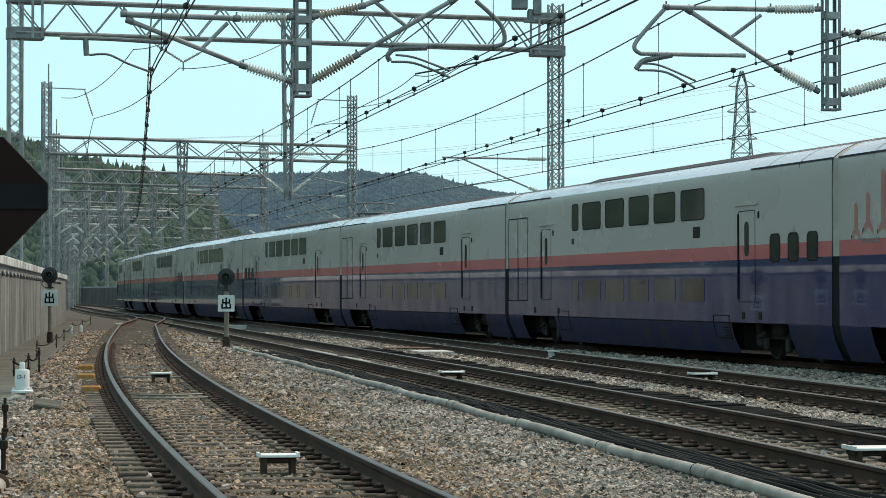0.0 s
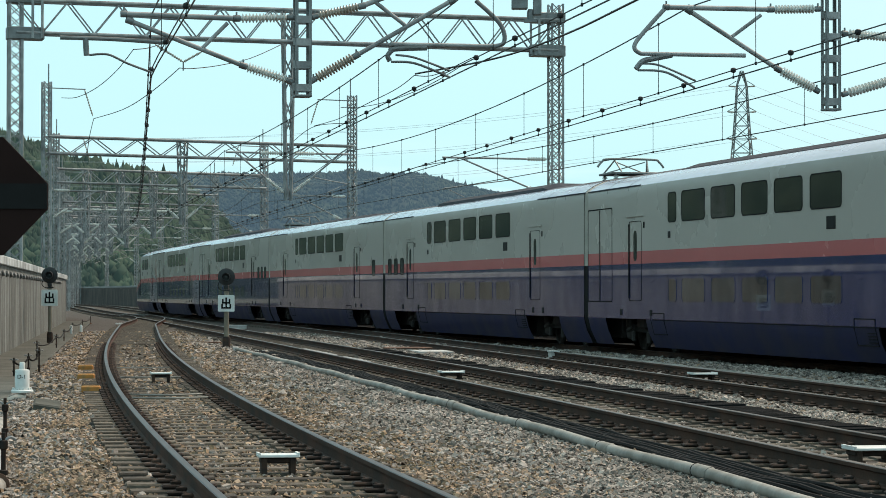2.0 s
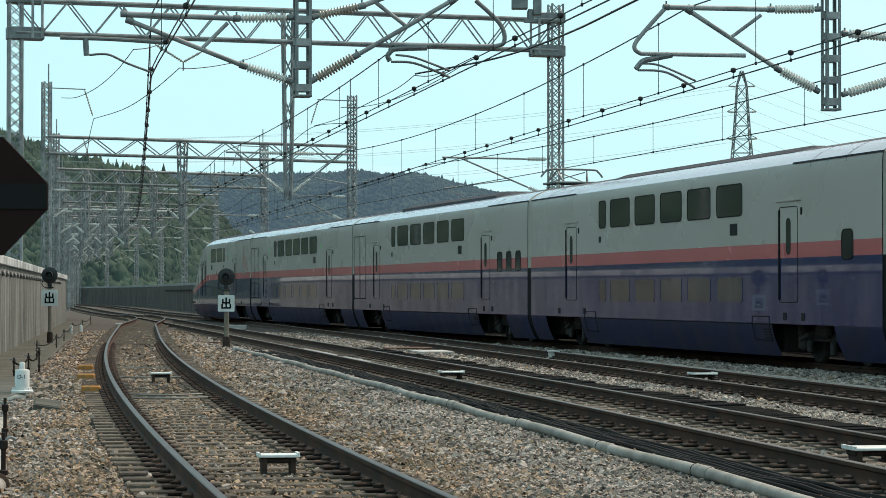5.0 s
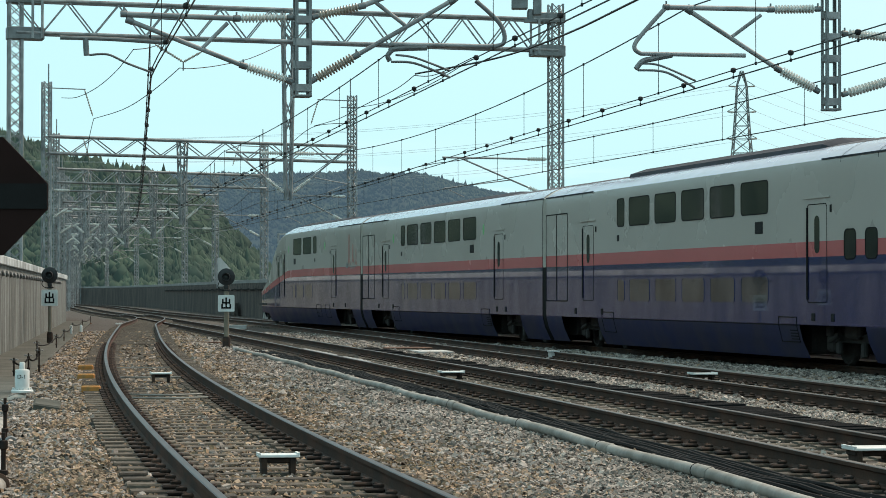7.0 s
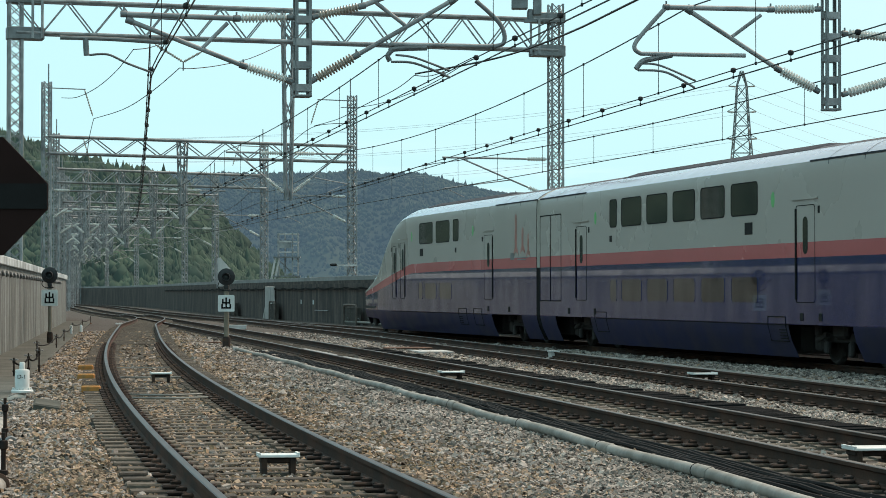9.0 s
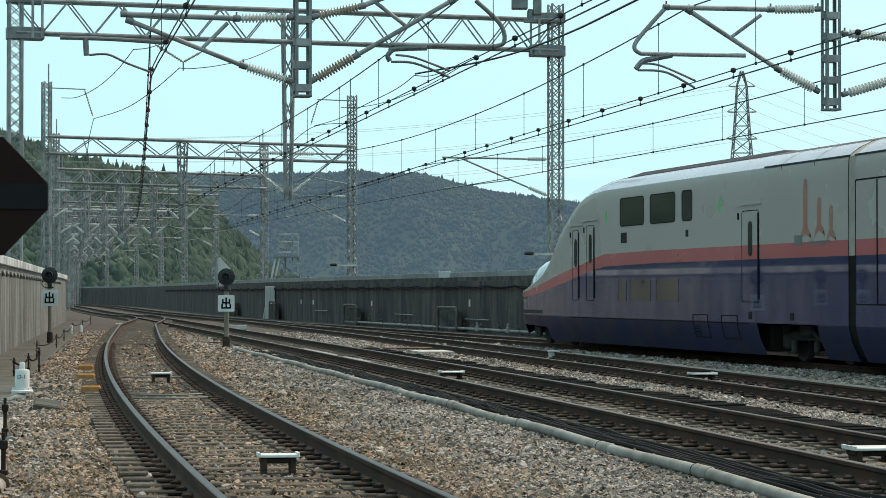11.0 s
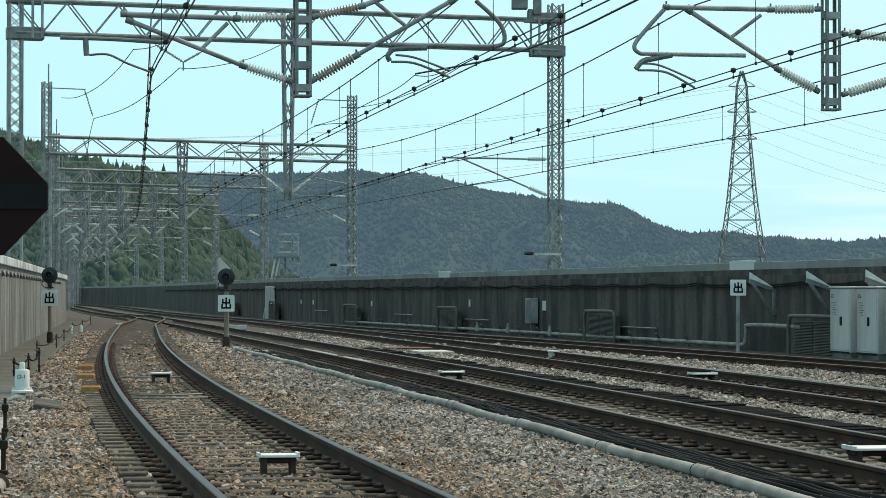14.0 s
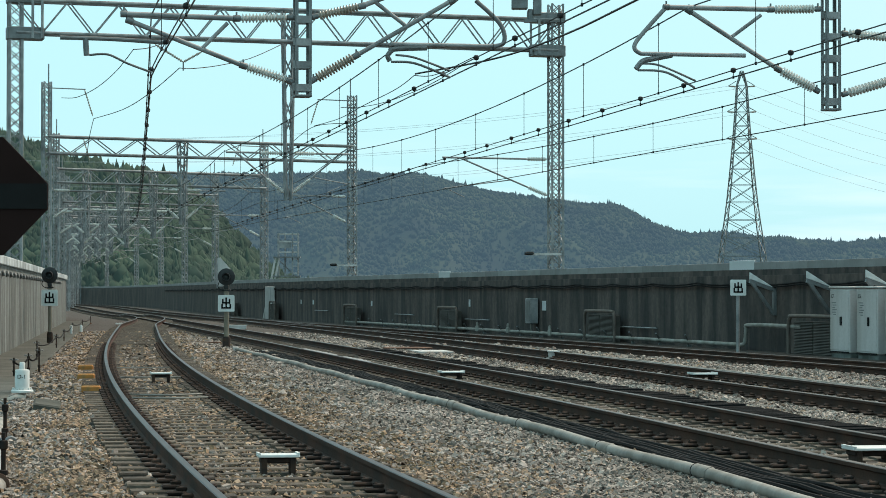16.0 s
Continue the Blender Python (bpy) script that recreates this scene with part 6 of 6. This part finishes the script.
def emblem(car):
    for side in (-1, 1):
        for out, tip in strip_shapes():
            s = Shape()
            n = len(out)
            y = side * (HALF + 0.004)
            s.add([(x, y, z) for x, z in out], [tuple(range(n)) if side > 0 else tuple(range(n - 1, -1, -1))])
            ob = part("emblem_stroke", s, PINK, car, "plain pink painted stroke")
            s = Shape().add([(tip[0], y + side * 0.001, tip[1]), (tip[0] + 0.09, y + side * 0.001, tip[1] + 0.09), (tip[0] + 0.03, y + side * 0.001, tip[1] + 0.11), (tip[0] - 0.05, y + side * 0.001, tip[1] - 0.12)], [(0, 1, 2), (0, 2, 3)])
            part("dark_tip", s, BLACK, ob)
        for i in range(2):
            part("lettering_bar", Shape().box((1.65 + 0.1 * i, side * (HALF + 0.002), 2.50 - 0.055 * i), (1.1 - 0.2 * i, 0.008, 0.028)), STEEL_DARK, car, "small unreadable lettering")
        part("brand_block", Shape().box((2.75, side * (HALF + 0.002), 2.55), (0.42, 0.008, 0.2), bevel=0.003), STEEL_DARK, car, "dark plain brand mark")


def green_marks():
    for car, _, _, nose in (CARS[6], CARS[7]):
        for side in (-1, 1):
            for x in ((18.3, 5.55) if not nose else (15.9, 7.4)):
                out = [(x + 0.10 * math.cos(a), 3.43 + 0.17 * math.sin(a)) for a in [2 * math.pi * k / 14 for k in range(14)]]
                part("green_mark", side_plate(out, side, 0.008, 0.003), GREEN, car, "small green mark")


def pantograph(car, x):
    """Raised single-head pantograph: braced frame, flat head with drooping horns."""
    s = Shape()
    for k in (-1, 1):
        s.tube([(x - 0.5, k * 0.62, 4.74), (x, k * 0.46, 5.09)], 0.022, 6).tube([(x + 0.35, k * 0.38, 4.78), (x, k * 0.46, 5.09)], 0.022, 6)
        s.tube([(x - 0.5, k * 0.62, 4.74), (x - 0.05, -k * 0.42, 5.05)], 0.016, 6)
    p = part("pantograph", s, STEEL_DARK, car, "raised dark pantograph frame", True)
    part("collector_head", Shape().tube(bend([(x, -0.95, 4.90), (x, -0.82, 5.05), (x, -0.62, 5.12), (x, 0.62, 5.12), (x, 0.82, 5.05), (x, 0.95, 4.90)]), 0.03, 8), STEEL_DARK, p, smooth=True)
    part("base_frame", Shape().box((x - 0.1, 0, 4.72), (1.3, 1.35, 0.06), bevel=0.01), STEEL_DARK, p)
    for dx in (-0.6, 0.4):
        for dy in (-0.55, 0.55):
            part("insulator", insulator(Shape(), (x + dx, dy, 4.50), (x + dx, dy, 4.70), 0.08, 10, 4), PORCELAIN, p, smooth=True)


def build_planks():
    """Boards, plates and rods lying about the tracks."""
    for x, y, z, lx, ly, turn, m, name, label, cat in (
            (-1.0, 67.0, -0.14, 1.3, 0.9, 8, RUST, "rusty_plate", "rusty steel plate on the ballast", "plate"), (-7.5, 75.0, -0.15, 0.95, 0.5, 5, RUST, "rusty_plate", "rusty steel plate on the ballast", "plate"),
            (-0.3, 63.5, -0.15, 0.9, 1.6, 10, CABINET, "pale_board", "pale board beside the rails", "board"), (-16.2, 119.0, -0.12, 0.5, 0.6, 10, WHITE, "pale_board", "pale board beside the rails", "board")):
        tagged(part(name, Shape().box((0, 0, 0), (lx, ly, 0.06), bevel=0.008), m, at=pose(x, y, z, 0, 0, turn)), label, cat, "loose boards")
    for y in [52.4 + 0.6 * k for k in range(7)] + [58.0 + 0.6 * k for k in range(11)]:
        d, a = across_at(line_near_main, y)
        c = Vector((line_near_main(y), y, -0.10)) - a * 0.34
        tagged(part("pale_slab", shared("pale_slab", lambda: Shape().box((0, 0, 0), (0.24, 0.12, 0.05), bevel=0.008).mesh("pale_slab", CABINET)), None, at=pose(c.x, c.y, c.z, 0, 0, math.degrees(math.atan2(a.y, a.x)))), "white painted slab inside the rail", "slab", "white slabs")
    for y, sag in ((34.4, 0.3), (35.6, 0.5), (42.6, 0.1), (48.0, 0.0)):
        d, a = across_at(line_siding, y)
        c = Vector((line_siding(y), y, -0.085))
        pts = [c + a * (-0.66 + 1.32 * k / 10) - d * sag * math.sin(math.pi * k / 10) for k in range(11)]
        tagged(part("track_rod", Shape().tube(pts, 0.016, 6), PIPE, smooth=True), "thin pale rod lying across the siding", "rod", "track rods")


# ---- loose stones ----
def build_stones():
    rng = np.random.default_rng(4)
    chunk = np.array([(-1, -1, -0.9), (1, -1, -0.9), (1, 1, -0.9), (-1, 1, -0.9), (-0.72, -0.72, 0.85), (0.72, -0.72, 0.85), (0.72, 0.72, 0.85), (-0.72, 0.72, 0.85)], float)
    sides = np.array([(4, 5, 6, 7), (0, 1, 5, 4), (1, 2, 6, 5), (2, 3, 7, 6), (3, 0, 4, 7)])
    for y0, y1, dens, size in ((13.0, 22.0, 1350, 0.0172), (22.0, 34.0, 680, 0.0200), (34.0, 55.0, 250, 0.0265), (55.0, 95.0, 66, 0.036)):
        area = 0.20 * (y1 * y1 - y0 * y0)
        n = int(area * dens)
        y = np.sqrt(rng.uniform(y0 * y0, y1 * y1, n))
        x = y * rng.uniform(-0.197, 0.197, n)
        keep = np.ones(n, bool)
        left = -3.2 - 0.1355 * y + 1.48
        keep &= x > left
        keep &= x < np.interp(y, LOOP_Y, LOOP_X) + 0.8
        rust = np.zeros(n)
        lift = np.zeros(n)
        for t, line, a, b, z, near in TRACKS:
            grid = np.arange(a, b, 0.5)
            cx = np.interp(y, grid, [line(q) for q in grid])
            dist = np.abs(x - cx) * 0.98
            keep &= ~((dist > 0.62) & (dist < 0.92))
            keep &= ~((dist < 1.22) & (rng.random(n) < (0.68 if line is line_siding else 0.78)))
            if line is line_near_main:
                keep &= ~((dist > 0.9) & (dist < 1.70) & (x > cx))
                keep &= ~((dist > 1.15) & (dist < 1.6) & (x < cx) & (rng.random(n) < 0.75))
            if line is line_siding:
                rust = np.exp(-(np.maximum(0, dist - 0.9) / 1.35) ** 2) * 0.70 + 0.05
            lift += np.where(dist < 2.4, 0.05, 0) * np.clip((2.4 - dist) / 0.6, 0, 1) if line is line_siding else np.where(dist < 1.22, -0.03, 0)
        x, y, rust, lift = x[keep], y[keep], rust[keep], lift[keep]
        n = len(x)
        patch = np.array([noise.noise((float(a) * 0.8, float(b) * 0.35, 9)) for a, b in zip(x, y)])
        brown = rng.random(n) < rust + 0.30 * patch
        sc = size * np.minimum(rng.lognormal(0, 0.26, n), 1.7)[:, None] * rng.uniform(0.75, 1.3, (n, 3))
        sc[:, 2] *= 0.75
        v = chunk[None] * sc[:, None, :] * rng.uniform(0.75, 1.15, (n, 8, 1)) + rng.uniform(-0.30, 0.30, (n, 8, 3)) * sc[:, None, :]
        turn = rng.uniform(0, math.pi, n)
        q = np.stack([np.cos(turn), rng.normal(0, 0.28, n), rng.normal(0, 0.28, n), np.sin(turn)], 1)
        q /= np.linalg.norm(q, axis=1)[:, None]
        w, a, b, c = q.T
        R = np.array([[1 - 2 * (b * b + c * c), 2 * (a * b - c * w), 2 * (a * c + b * w)], [2 * (a * b + c * w), 1 - 2 * (a * a + c * c), 2 * (b * c - a * w)], [2 * (a * c - b * w), 2 * (b * c + a * w), 1 - 2 * (a * a + b * b)]]).transpose(2, 0, 1)
        v = np.einsum("nij,nkj->nki", R, v)
        v += np.stack([x, y, -0.195 + lift + rng.uniform(-0.015, 0.022, n)], 1)[:, None, :]
        faces = (sides[None] + 8 * np.arange(n)[:, None, None]).reshape(-1, 4)
        me = bpy.data.meshes.new("ballast_stones")
        me.from_pydata(v.reshape(-1, 3), [], faces)
        me.materials.append(STONE_PALE)
        me.materials.append(STONE)
        me.polygons.foreach_set("material_index", np.repeat(brown.astype(int), 5))
        me.update()
        tagged(part("ballast_stones", me, None), "loose angular grey and rust-brown crushed stones", "ballast", kind="stuff")


build_ground()
build_tracks()
build_far_wall()
build_near_wall()
build_walkway()
build_train()
build_gantries()
build_near_portal()
build_wires()
build_jumpers()
build_signals()
build_track_boxes()
build_yellow_blocks()
build_planks()
build_drum()
build_left_edge()
build_octagon_sign()
MATS = thing("ballast_mats", "dark rubber mats lying beside the rails", "mat", kind="structure")
build_pipes()
build_wall_things()
build_wedge()
build_pylon()
build_access_stand()
emblem(CARS[0][0])
emblem(CARS[7][0])
green_marks()
pantograph(CARS[3][0], 23.7)
pantograph(CARS[5][0], 23.7)
build_hills()
build_sleepers()
build_stones()
motions()
